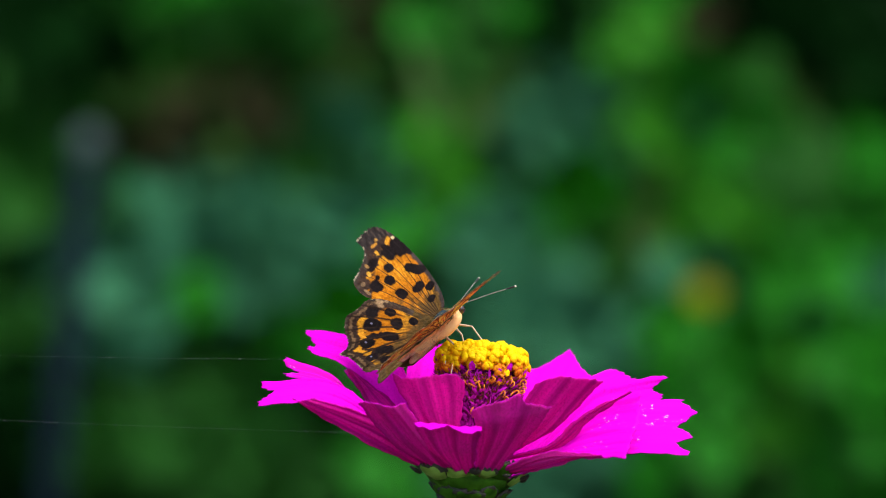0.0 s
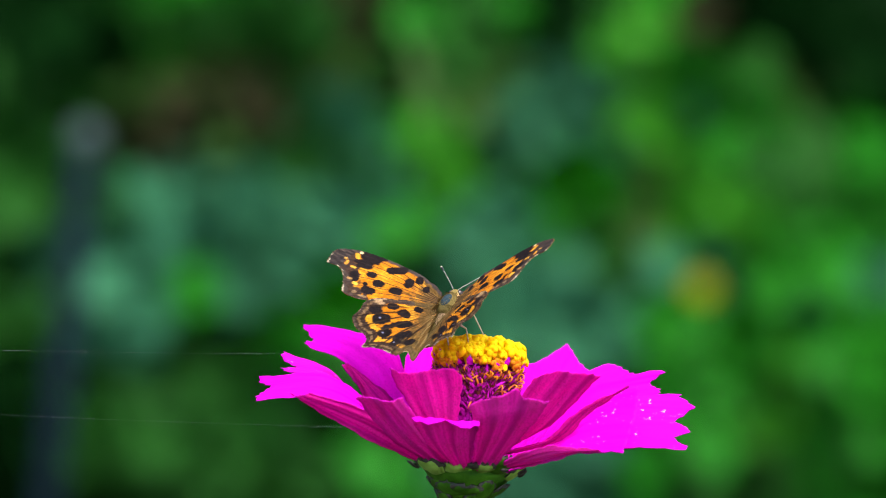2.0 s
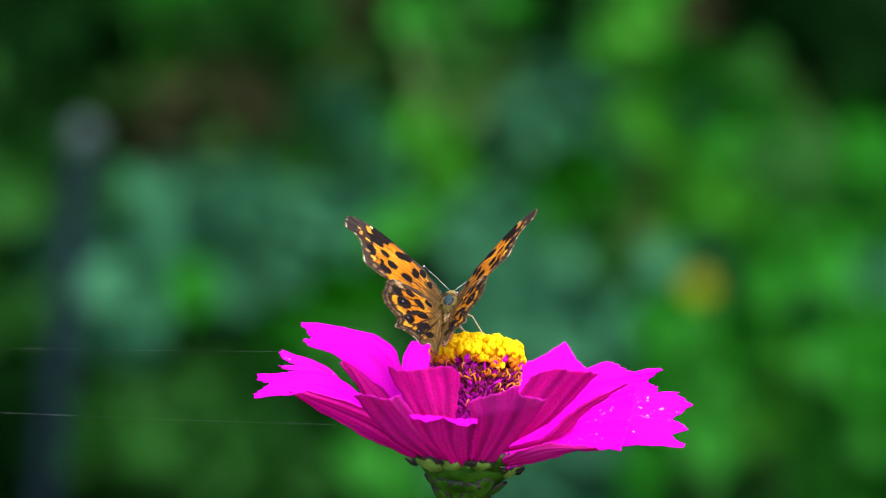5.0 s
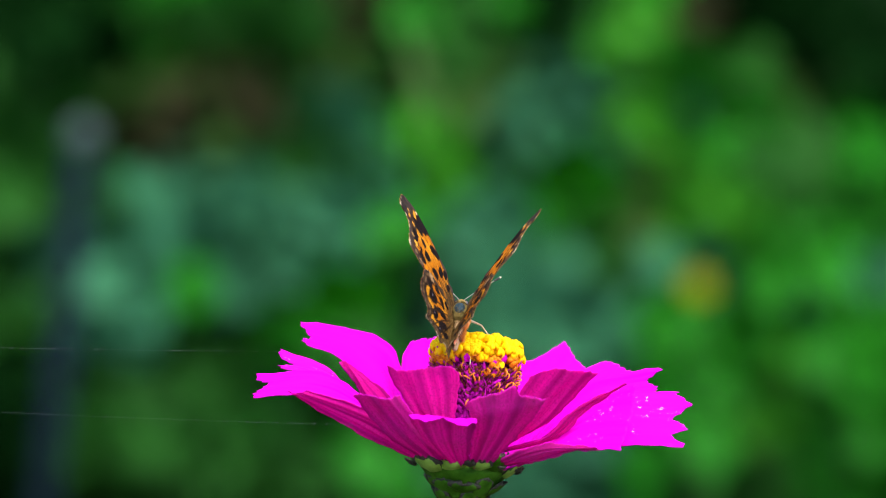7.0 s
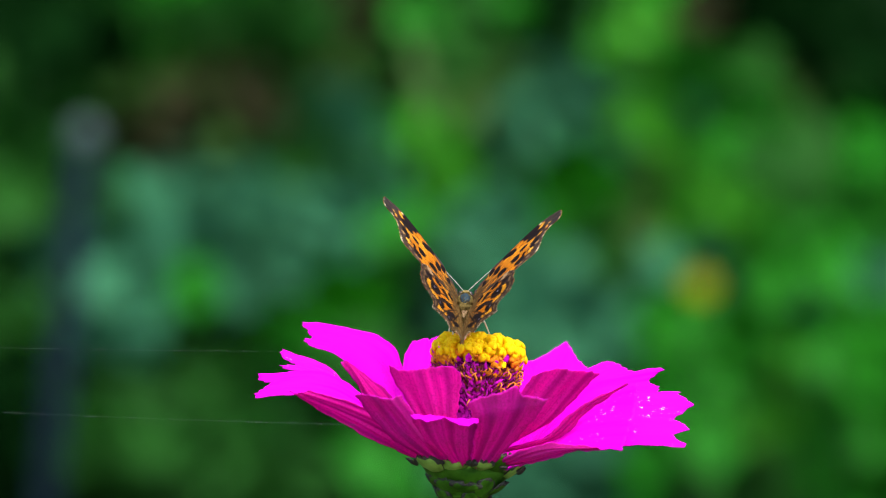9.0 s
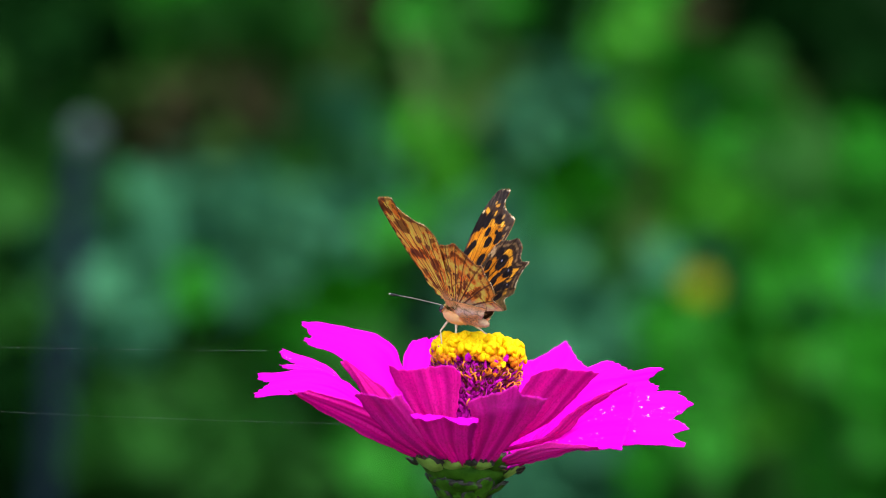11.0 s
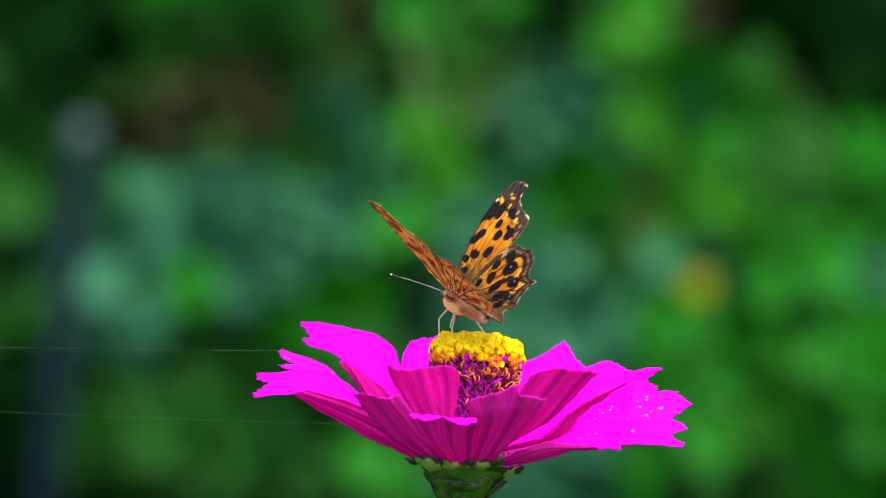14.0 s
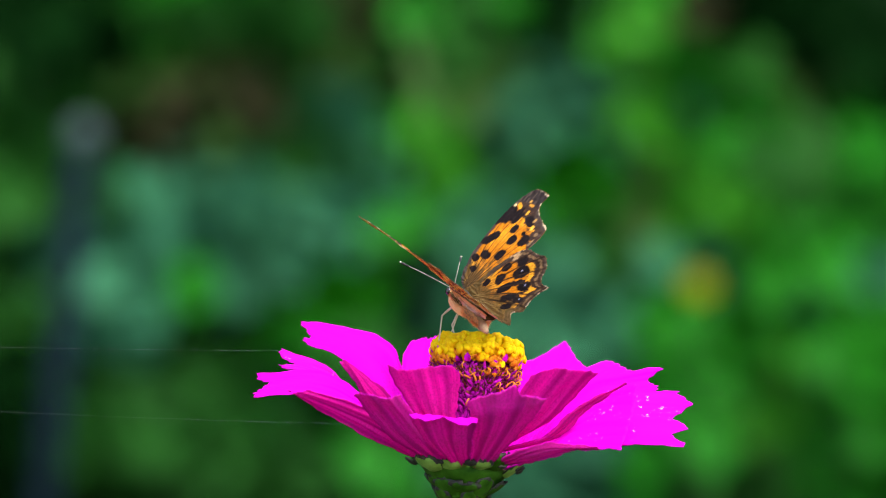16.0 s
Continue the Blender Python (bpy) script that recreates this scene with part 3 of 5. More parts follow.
def fore_upper(x, y, rho):
    """Upper side of a forewing: rows of black spots on orange, a dark tip with yellow patches, a dusky base and a grey leading edge."""
    f, g, h = value_noise(x / 6, y / 6, 1), value_noise(x / 24, y / 24, 2), value_noise(x / 2.2, y / 2.2, 9)
    line = value_noise(np.arctan2(y + 6, x + 12) * 60, np.hypot(x, y) / 16, 12)
    col = ORANGE_SCALE * (0.82 + 0.40 * g)[:, None]
    col = lay(col, GOLD_SCALE, soft(g + 0.5 * (line - 0.5), 0.45, 0.85) * 0.65)
    col = lay(col, ORANGE_SCALE * 0.55, soft(line, 0.72, 0.95) * 0.55)
    col = lay(col, DUSK, (1 - soft(np.hypot(x, y * 0.9 - 6) + 34 * (f - 0.5) + 26 * (line - 0.5), 34, 86)) * 0.92)
    col = lay(col, DUSK, (1 - soft(y + 0.10 * x + 12 * (f - 0.5), -12, 4)) * (1 - soft(x, 62, 112)) * 0.85)
    col = lay(col, BLACK_SCALE * 1.6, veins(x, y, (-10, 5), (-11, -5, 2, 9, 15, 21), 0.95) * 0.8)
    limit = np.interp(y, (-40, -26, -16, -4, 10, 24, 40, 52), (122, 134, 143, 155, 162, 160, 167, 174))
    outer = soft(x + 20 * (f - 0.5) + 5 * np.sin(y / 3.4), limit - 4, limit + 4)
    col = lay(col, np.array((0.024, 0.017, 0.016)), outer * 0.96)
    col = lay(col, np.array((0.060, 0.042, 0.034)), soft(rho + 0.10 * (f - 0.5), 0.93, 0.985) * soft(x, 120, 150) * 0.75)
    front = np.interp(x, (0, 10, 32, 63, 97, 129, 163, 195, 213), (4, 28, 47, 61, 73, 81, 87, 88, 84)) - y
    col = lay(col, np.array((0.052, 0.038, 0.032)), (1 - soft(front + 3 * (f - 0.5), 5, 11)) * (1 - soft(x, 150, 190) * 0.5))
    tip = soft(x + 0.30 * y + 12 * (f - 0.5), 203, 214)
    col = lay(col, np.array((0.030, 0.022, 0.020)), tip)
    col = lay(col, np.array((0.075, 0.050, 0.038)), tip * soft(line, 0.5, 0.8) * 0.7)
    for cx, cy, rx, ry, tn in ((101, 54, 18, 9, -12), (88, 62, 9, 8, 0), (140, 31, 11, 8, 15), (123, 13, 11, 8.5, 10), (137, -10, 14, 10, 15), (145, 5, 5, 4, 0), (89, 4, 11.5, 9.5, 5),
                               (71, 31, 9, 11.5, 0), (55, 44, 7, 10, 0), (38, 27, 6, 9, 0), (150, 77, 22, 15, 20), (158, 56, 15, 12, 0), (170, 24, 9, 9, 0), (166, 12, 7, 6, 0), (134, 80, 12, 6, 20), (172, 60, 7, 6, 0)):
        col = lay(col, BLACK_SCALE, spot(x, y, cx, cy, rx, ry, tn))
    for cx, cy, rx, ry, tn, c in ((177, 73, 4, 8, -25, (0.66, 0.29, 0.025)), (172, 83, 3, 3, 0, (0.80, 0.58, 0.28)), (192, 52, 3, 6.5, 10, (0.54, 0.23, 0.03)), (196, 63, 3, 3, 0, (0.45, 0.22, 0.04)),
                                  (177, 43, 6, 3, 20, (0.66, 0.30, 0.03)), (163, 2, 6, 3.2, 20, (0.68, 0.34, 0.04)), (159, -20, 5, 4, 20, (0.20, 0.12, 0.06)), (142, -28, 9, 2.5, 10, (0.20, 0.12, 0.06)), (176, 12, 5, 2.5, 10, (0.3, 0.16, 0.05))):
        col = lay(col, np.array(c), spot(x, y, cx, cy, rx, ry, tn))
    col = lay(col, BLACK_SCALE * 2, veins(x, y, (-10, 5), (9, 15, 21), 0.8) * soft(x, 120, 150) * 0.7)
    col = lay(col, CREAM_SCALE, soft(rho, 0.988, 0.995) * soft(f, 0.62, 0.74) * soft(x, 130, 160) * (1 - soft(y, 55, 75)))
    return np.clip(col * (0.45 + 0.62 * h + 0.50 * line)[:, None], 0, 1)


def hind_upper(x, y, rho):
    """Upper side of a hindwing: black spots with pale pupils, a row of orange bars, and brown lines along the scalloped edge."""
    f, g, h = value_noise(x / 6, y / 6, 4), value_noise(x / 24, y / 24, 5), value_noise(x / 2.2, y / 2.2, 10)
    fan = np.arctan2(y + 8, x + 4)
    line = value_noise(fan * 46, np.hypot(x, y) / 14, 13)
    col = ORANGE_SCALE * (0.80 + 0.40 * g)[:, None]
    col = lay(col, GOLD_SCALE, soft(g + 0.4 * (line - 0.5), 0.45, 0.8) * 0.7)
    edge = rho + 0.035 * (f - 0.5)
    low = soft(-y, 60, 74)
    brown, tan = np.array((0.034, 0.019, 0.013)), np.array((0.15, 0.085, 0.04))
    col = lay(col, brown * 0.8, soft(edge, 0.60, 0.64) * (1 - soft(edge, 0.73, 0.76)) * low * soft(line + 0.5 * f, 0.45, 0.7))
    col = lay(col, GOLD_SCALE, soft(edge, 0.74, 0.76) * (1 - soft(edge, 0.815, 0.835)) * low)
    col = lay(col, brown, soft(edge, 0.815, 0.84))
    col = lay(col, brown * 1.3, soft(edge, 0.68, 0.76) * (1 - low))
    col = lay(col, tan, soft(edge, 0.895, 0.91) * (1 - soft(edge, 0.935, 0.95)) * soft(f + 0.4 * g, 0.32, 0.5))
    col = lay(col, np.array((0.075, 0.050, 0.036)), soft(edge, 0.965, 0.985) * 0.7)
    shade = soft(y + 0.34 * np.maximum(x - 70, 0) + 8 * (f - 0.5), -24, -14)
    col = lay(col, np.array((0.060, 0.040, 0.028)), shade * 0.92)
    col = lay(col, np.array((0.42, 0.25, 0.12)), spot(x, y, 104, -31, 15, 9, -20) * soft(f, 0.35, 0.7) * 0.8)
    col = lay(col, DUSK, (1 - soft(x + 12 * (f - 0.5) + 22 * (line - 0.5) + 0.08 * y, 24, 52)) * 0.92)
    col = lay(col, np.array((0.19, 0.125, 0.05)), (1 - soft(x + 8 * (f - 0.5), 8, 26)) * soft(line, 0.4, 0.7) * 0.8)
    for cx, cy, rx, ry, tn in ((83, -37, 11, 7, -20), (60, -47, 12, 10, 10), (39, -27, 9, 7, 0), (96, -74, 17, 12, -25), (57, -74, 19, 8.5, -28), (79, -89, 9, 6, -30), (82, -107, 14, 9, -45), (48, -99, 17, 8, -40),
                               (57, -123, 12, 7, -50), (34, -112, 12, 6, -50), (110, -56, 11, 12, -30)):
        col = lay(col, BLACK_SCALE, spot(x, y, cx, cy, rx, ry, tn))
    col = lay(col, brown * 0.7, veins(x, y, (-4, -8), (-22, -31, -40, -50, -60, -70), 1.9) * soft(np.hypot(x, y), 50, 80) * 0.9)
    for cx, cy, rx in ((98, -73, 2.4), (84, -107, 2.2), (59, -123, 1.8)):
        col = lay(col, VIOLET, spot(x, y, cx, cy, rx, rx * 0.8) * 0.35)
    zig = np.sin(rho * 62 + 1.4 * np.sin(fan * 13))
    col = lay(col, tan * 0.8, soft(zig, 0.3, 0.6) * soft(-y, 118, 132) * (1 - soft(x, 40, 62)) * 0.8)
    col = lay(col, CREAM_SCALE * 0.9, soft(rho, 0.988, 0.995) * soft(f, 0.58, 0.7) * soft(x, 18, 40) * soft(-y, 24, 40))
    return np.clip(col * (0.36 + 0.56 * h + 0.46 * line)[:, None], 0, 1)


RUSTY, TAWNY, BARK, PLUM = np.array((0.90, 0.27, 0.030)), np.array((1.0, 0.54, 0.08)), np.array((0.13, 0.040, 0.010)), np.array((0.085, 0.028, 0.018))


def bark(x, y, rho, seed, root):
    """Rust-coloured ground of an underside, streaked along the veins."""
    r, ang = np.hypot(x - root[0], y - root[1]), np.arctan2(y - root[1], x - root[0])
    f, g, h = value_noise(x / 5, y / 5, seed), value_noise(x / 17, y / 17, seed + 1), value_noise(x / 2.2, y / 2.2, seed + 2)
    streak, fine = value_noise(ang * 24, r / 20, seed + 3), value_noise(ang * 75, r / 9, seed + 4)
    col = RUSTY * (0.78 + 0.45 * g)[:, None]
    col = lay(col, TAWNY, soft(streak + 0.3 * (g - 0.5), 0.46, 0.62) * 0.95)
    col = lay(col, BARK, soft(fine + 0.3 * (f - 0.5), 0.64, 0.86) * 0.7)
    col = lay(col, BARK, (1 - soft(streak + 0.5 * (f - 0.5), 0.14, 0.34)) * 0.75)
    return col, r, ang, f, g, h, streak


def fore_lower(x, y, rho):
    col, r, ang, f, g, h, streak = bark(x, y, rho, 21, (-8, 0))
    wob = 16 * (f - 0.5) + 22 * (streak - 0.5)
    for cx, cy, rx, ry, tn in ((134, 42, 15, 16, 0), (75, 32, 15, 15, 0), (50, 18, 12, 9, 0), (168, -2, 9, 26, 10), (152, 10, 9, 14, 0), (110, -14, 14, 8, 0), (180, 66, 8, 8, 0)):
        col = lay(col, TAWNY, spot(x + wob * 0.4, y + wob * 0.2, cx, cy, rx, ry, tn) * 0.85)
    for cx, cy, rx, ry, tn, c in ((165, 52, 14, 18, 0, BARK), (136, 22, 9, 8, 0, PLUM), (128, 2, 9, 8, 0, PLUM), (101, 44, 10, 17, 0, PLUM), (88, 2, 14, 12, 0, BARK), (62, 42, 7, 8, 0, BARK), (110, 20, 8, 6, 0, BARK),
                                  (36, 26, 6, 12, 0, BARK), (146, -20, 8, 9, 0, BARK), (198, 72, 10, 14, 0, BARK), (186, 20, 8, 22, -10, BARK), (60, 6, 9, 4, 0, PLUM)):
        col = lay(col, c, spot(x + wob * 0.5, y + wob * 0.3, cx, cy, rx, ry, tn) * 0.85)
    front = np.interp(x, (0, 10, 32, 63, 97, 129, 163, 195, 213), (4, 28, 47, 61, 73, 81, 87, 88, 84)) - y
    col = lay(col, np.array((0.06, 0.025, 0.014)), (1 - soft(front, 3, 7)) * soft(np.sin(x / 2.6 + 5 * g), 0.0, 0.5))
    col = lay(col, TAWNY, (1 - soft(front - 6, 0, 6)) * soft(front, 4, 7) * soft(streak, 0.45, 0.7) * 0.6)
    col = lay(col, np.array((0.085, 0.030, 0.015)), veins(x, y, (-10, 5), (-11, -5, 2, 9, 15, 21), 1.3) * 0.9)
    col = lay(col, np.array((0.78, 0.42, 0.20)), (1 - soft(r + 10 * f, 20, 48)) * 0.6)
    col = lay(col, np.array((0.10, 0.04, 0.02)), soft(rho + 0.03 * f, 0.965, 0.99) * 0.75)
    return np.clip(col * (0.86 + 0.62 * h + 0.50 * streak)[:, None], 0, 1)


def hind_lower(x, y, rho):
    col, r, ang, f, g, h, streak = bark(x, y, rho, 31, (-4, -8))
    wob = 16 * (f - 0.5) + 18 * (streak - 0.5)
    edge = rho + 0.05 * (f - 0.5) + 0.06 * (streak - 0.5)
    col = lay(col, TAWNY, soft(edge, 0.56, 0.62) * (1 - soft(edge, 0.72, 0.78)) * soft(streak + g, 0.5, 0.9) * 0.9)
    col = lay(col, BARK, soft(edge, 0.78, 0.80) * (1 - soft(edge, 0.83, 0.86)) * 0.8)
    col = lay(col, TAWNY * 0.85, soft(edge, 0.86, 0.88) * (1 - soft(edge, 0.90, 0.92)) * 0.7)
    for cx, cy, rx, ry, tn, c in ((112, -34, 13, 8, 0, PLUM), (84, -38, 14, 6, -30, PLUM), (66, -50, 17, 5, -45, PLUM), (54, -68, 15, 5, -50, PLUM), (40, -92, 15, 6, -60, BARK), (58, -20, 18, 5, 0, BARK), (34, -42, 12, 5, -40, BARK),
                                  (92, -62, 4, 3.5, 0, PLUM), (74, -92, 4, 3.5, 0, PLUM), (30, -64, 10, 4, -50, PLUM)):
        col = lay(col, c, spot(x + wob * 0.5, y + wob * 0.3, cx, cy, rx, ry, tn) * 0.85)
    for cx, cy, rx, ry, tn in ((96, -44, 8, 6, 0), (48, -34, 13, 5, -30), (56, -86, 9, 8, 0)):
        col = lay(col, TAWNY, spot(x + wob * 0.4, y + wob * 0.2, cx, cy, rx, ry, tn) * 0.8)
    col = lay(col, np.array((0.80, 0.46, 0.27)), (1 - soft(x + 10 * (f - 0.5), 8, 30)) * 0.8)
    col = lay(col, np.array((0.085, 0.030, 0.018)), veins(x, y, (-4, -8), (-14, -24, -33, -43, -54, -66, -78), 1.4) * 0.9)
    col = lay(col, np.array((0.085, 0.030, 0.018)), (1 - soft(np.abs(np.hypot(x - 20, (y + 60) * 0.8) - 34 - 5 * g), 0.6, 1.6)) * 0.7)
    col = lay(col, np.array((0.10, 0.04, 0.02)), soft(rho + 0.03 * f, 0.96, 0.985) * 0.75)
    return np.clip(col * (0.86 + 0.62 * h + 0.50 * streak)[:, None], 0, 1)


FORE = smooth_outline([(2, 4), (10, 28), (32, 47), (63, 61), (97, 73), (129, 81), (163, 87), (195, 88), (213, 84), (221, 76), (225, 58), (224, 42), (209, 40), (196, 30),
                       (188, 14), (183, -5), (180, -21), (170, -30), (155, -35), (141, -36), (118, -32), (93, -27), (52, -23), (8, -14)], 18)
HIND = smooth_outline([(8, -6), (50, -10), (90, -18), (118, -29), (134, -44), (136, -60), (139, -74), (144, -87), (138, -101), (127, -113), (113, -122), (106, -134), (109, -151),
                       (94, -147), (79, -147), (64, -150), (48, -151), (37, -138), (30, -138), (20, -153), (14, -152), (8, -118), (2, -84), (2, -40)], 18)


def wing(name, outline, centre, side, upper, lower, dish, label):
    """One wing: two skins a hair apart, slightly arched and rippled along the veins, edged by the outline."""
    n, m = len(outline), 104
    rho = np.linspace(0, 1, m) ** 0.8
    c = np.array(centre, float)
    rag = 1 + 0.008 * np.sin(np.arange(n) * 2.1) + 0.006 * np.sin(np.arange(n) * 0.77)
    pts = c + rho[:, None, None] * (outline - c)[None] * rag[None, :, None]
    x, y = pts[..., 0].ravel(), pts[..., 1].ravel()
    rr = np.repeat(rho, n)
    ang = np.arctan2(y - c[1], x - c[0])
    z = dish * np.sin(np.clip(np.hypot(x, y) / 220, 0, 1) * math.pi) + 1.1 * np.sin(ang * 16) * rr + 1.5 * (value_noise(x / 30, y / 30, 8) - 0.5) * rr
    flat = np.stack([side * x, y, z], 1) * S
    verts = np.concatenate([flat + [0, 0, 0.6 * S], flat - [0, 0, 0.6 * S]])
    i, j = np.meshgrid(np.arange(m - 1), np.arange(n), indexing="ij")
    k = (j + 1) % n
    quads = np.stack([i * n + j, (i + 1) * n + j, (i + 1) * n + k, i * n + k], -1).reshape(-1, 4)
    low = quads[:, ::-1] + m * n
    ej = np.arange(n)
    ek = (ej + 1) % n
    rim = np.stack([(m - 1) * n + ej, m * n + (m - 1) * n + ej, m * n + (m - 1) * n + ek, (m - 1) * n + ek], -1)
    faces = np.concatenate([quads, low, rim])
    if side < 0:
        faces = faces[:, ::-1]
    ob = part(name, (verts.tolist(), [], faces.tolist()), WING, butterfly, label)
    col = np.concatenate([upper(x, y, rr), lower(x, y, rr)])
    att = ob.data.color_attributes.new("pigment", "FLOAT_COLOR", "POINT")
    att.data.foreach_set("color", np.concatenate([np.clip(col, 0, 1), np.ones((len(col), 1))], 1).astype(np.float32).ravel())
    return ob


butterfly = root_at("butterfly", grid(790, 545), "orange butterfly with black spots and ragged wing edges on a zinnia", "butterfly")


WINGS = []
for side in (1, -1):
    WINGS.append((side, 0, wing("forewing", FORE, (14, 8), side, fore_upper, fore_lower, 5, "orange forewing with black spots")))
    WINGS.append((side, 1, wing("hindwing", HIND, (12, -40), side, hind_upper, hind_lower, 4, "scalloped orange-brown hindwing")))

bm = bmesh.new()
blob(bm, Vector((0, 2, 5)) * S, (18 * S, 31 * S, 15 * S), None, 20, 14)
part("thorax", bm, FUZZ, butterfly, "olive-brown furry thorax")
bm = bmesh.new()
blob(bm, Vector((0, 3, -5)) * S, (20.5 * S, 37 * S, 17 * S), None, 20, 14)
part("belly", bm, BELLY, butterfly, "pinkish-tan underside of the body")
bm = bmesh.new()
blob(bm, Vector((0, 3, 9)) * S, (12.5 * S, 22 * S, 13.5 * S), None, 20, 14)
part("thorax_back", bm, THORAX, butterfly, "dark blue-grey bare back of the thorax")
bm = bmesh.new()
tube(bm, bend(Vector((0, -18, 0)) * S, Vector((0, -56, -5)) * S, Vector((0, -94, -8)) * S, 14),
     [S * r * (1 + 0.06 * (i % 2)) for i, r in enumerate((10, 11.5, 12, 12, 12, 11.5, 11, 10.5, 10, 9.5, 8.5, 7.5, 6.5, 5, 2.5))], 14)
part("abdomen", bm, ABDOMEN, butterfly, "furry brown abdomen")
bm = bmesh.new()
blob(bm, Vector((0, 38, 0)) * S, (11 * S, 11 * S, 11 * S))
part("head", bm, FUZZ, butterfly)
for sx in (-1, 1):
    bm = bmesh.new()
    blob(bm, Vector((sx * 8.5, 41, 1)) * S, (5.5 * S, 7 * S, 7 * S), None, 12, 8)
    part("eye", bm, EYE_DARK, butterfly)
bm = bmesh.new()
rnd = random.Random(3)
for k in range(4200):
    a, y = rnd.uniform(0, 6.283), rnd.uniform(-82, 34)
    if math.sin(a) < (0.35 if y > -14 else 0.8):
        continue
    if y > -14:
        prof = 19 * math.sqrt(max(0.05, 1 - ((y - 2) / 33) ** 2))
        if math.sin(a) > 0.45 and -6 < y < 24 and rnd.random() < 0.8:
            continue
    else:
        prof = 14 - 0.06 * (-14 - y)
    n = Vector((math.cos(a), 0, math.sin(a)))
    p = Vector((0, y, 1)) * S + n * prof * S
    w = (n * rnd.uniform(0.4, 1) + Vector((rnd.uniform(-0.3, 0.3), rnd.uniform(-1.4, -0.4), rnd.uniform(-0.3, 0.3)))).normalized()
    sd = w.cross(n).normalized() * 0.55 * S
    ln = (rnd.uniform(8, 20) if y > -14 else rnd.uniform(5, 10)) * S
    v = [bm.verts.new(p - sd), bm.verts.new(p + sd), bm.verts.new(p + w * ln)]
    bm.faces.new(v)
tagged(part("fur", bm, FUZZ, butterfly, "olive-brown fur"), kind="stuff")
bm = bmesh.new()
for k in range(3400):
    a, y = rnd.uniform(math.pi - 0.6, 2 * math.pi + 0.6), rnd.uniform(-74, 38)
    prof = 17.5 * math.sqrt(max(0.1, 1 - ((y - 2) / 40) ** 2)) if y > -14 else 14.5 - 0.06 * (-14 - y)
    n = Vector((math.cos(a), 0, math.sin(a)))
    p = Vector((0, y, 1)) * S + n * prof * S
    w = (n * rnd.uniform(0.3, 0.8) + Vector((rnd.uniform(-0.3, 0.3), rnd.uniform(-1.4, -0.5), rnd.uniform(-0.2, 0.2)))).normalized()
    sd = w.cross(n).normalized() * 0.8 * S
    bm.faces.new([bm.verts.new(p - sd), bm.verts.new(p + sd), bm.verts.new(p + w * rnd.uniform(4, 10) * S)])
tagged(part("belly_fur", bm, BELLY, butterfly, "pale pinkish-brown fur of the belly"), kind="stuff")
for side, hind, ob in WINGS:
    # folded inner margin of the hindwing, which wraps the abdomen
    if not hind:
        continue
    nu, nv = 60, 30
    uu, vv = np.meshgrid(np.linspace(0, 1, nu), np.linspace(0, 1, nv), indexing="ij")
    wide = 1 - 0.62 * uu ** 1.8
    xs = side * (15 - (17 + 19 * wide) * vv)
    ys = 8 - 122 * uu + 22 * vv * uu + 1.2 * np.sin(vv * 9)
    zs = -1.6 - (2 + 11 * wide) * np.sin(vv * 2.3) * np.sin(np.clip(uu * 5 + 0.25, 0, 1.57)) + 0.5 * np.sin(uu * 31)
    vs = np.stack([xs, ys, zs], -1).reshape(-1, 3) * S
    ins = vs + np.array([0, 0, 0.8 * S])
    fi, fj = np.meshgrid(np.arange(nu - 1), np.arange(nv - 1), indexing="ij")
    q = np.stack([fi * nv + fj, (fi + 1) * nv + fj, (fi + 1) * nv + fj + 1, fi * nv + fj + 1], -1).reshape(-1, 4)
    fold = part("wing_fold", (np.concatenate([vs, ins]).tolist(), [], np.concatenate([q, q[:, ::-1] + len(vs)]).tolist()), WING, ob, "pale pinkish-brown folded wing margin")
    px, py = uu.ravel() * 140, vv.ravel() * 44
    g, h = value_noise(px / 9, py / 9, 41), value_noise(px / 3, py / 3, 42)
    fc = np.array((0.80, 0.47, 0.26)) * (0.78 + 0.45 * g)[:, None]
    fc = lay(fc, np.array((0.84, 0.62, 0.48)), soft(np.sin(px / 45), 0.4, 0.9) * soft(py, 8, 20) * 0.7)
    net = np.minimum(np.abs(np.sin(px / 14 + 1.2 * np.sin(py / 9))), np.abs(np.sin(py / 9 - px / 40 + 0.8 * g)))
    fc = lay(fc, np.array((0.16, 0.060, 0.03)), (1 - soft(net, 0.04, 0.14)) * 0.75)
    fc = lay(fc, RUSTY, (soft(-uu.ravel(), -0.3, -0.08) + soft(-py, -14, -2)).clip(0, 1) * 0.6)
    fc = np.clip(fc * (0.8 + 0.5 * h)[:, None], 0, 1)
    att = fold.data.color_attributes.new("pigment", "FLOAT_COLOR", "POINT")
    att.data.foreach_set("color", np.concatenate([np.concatenate([fc, 0.9 * DUSK + 0 * fc]), np.ones((2 * len(fc), 1))], 1).astype(np.float32).ravel())
FEELERS = []
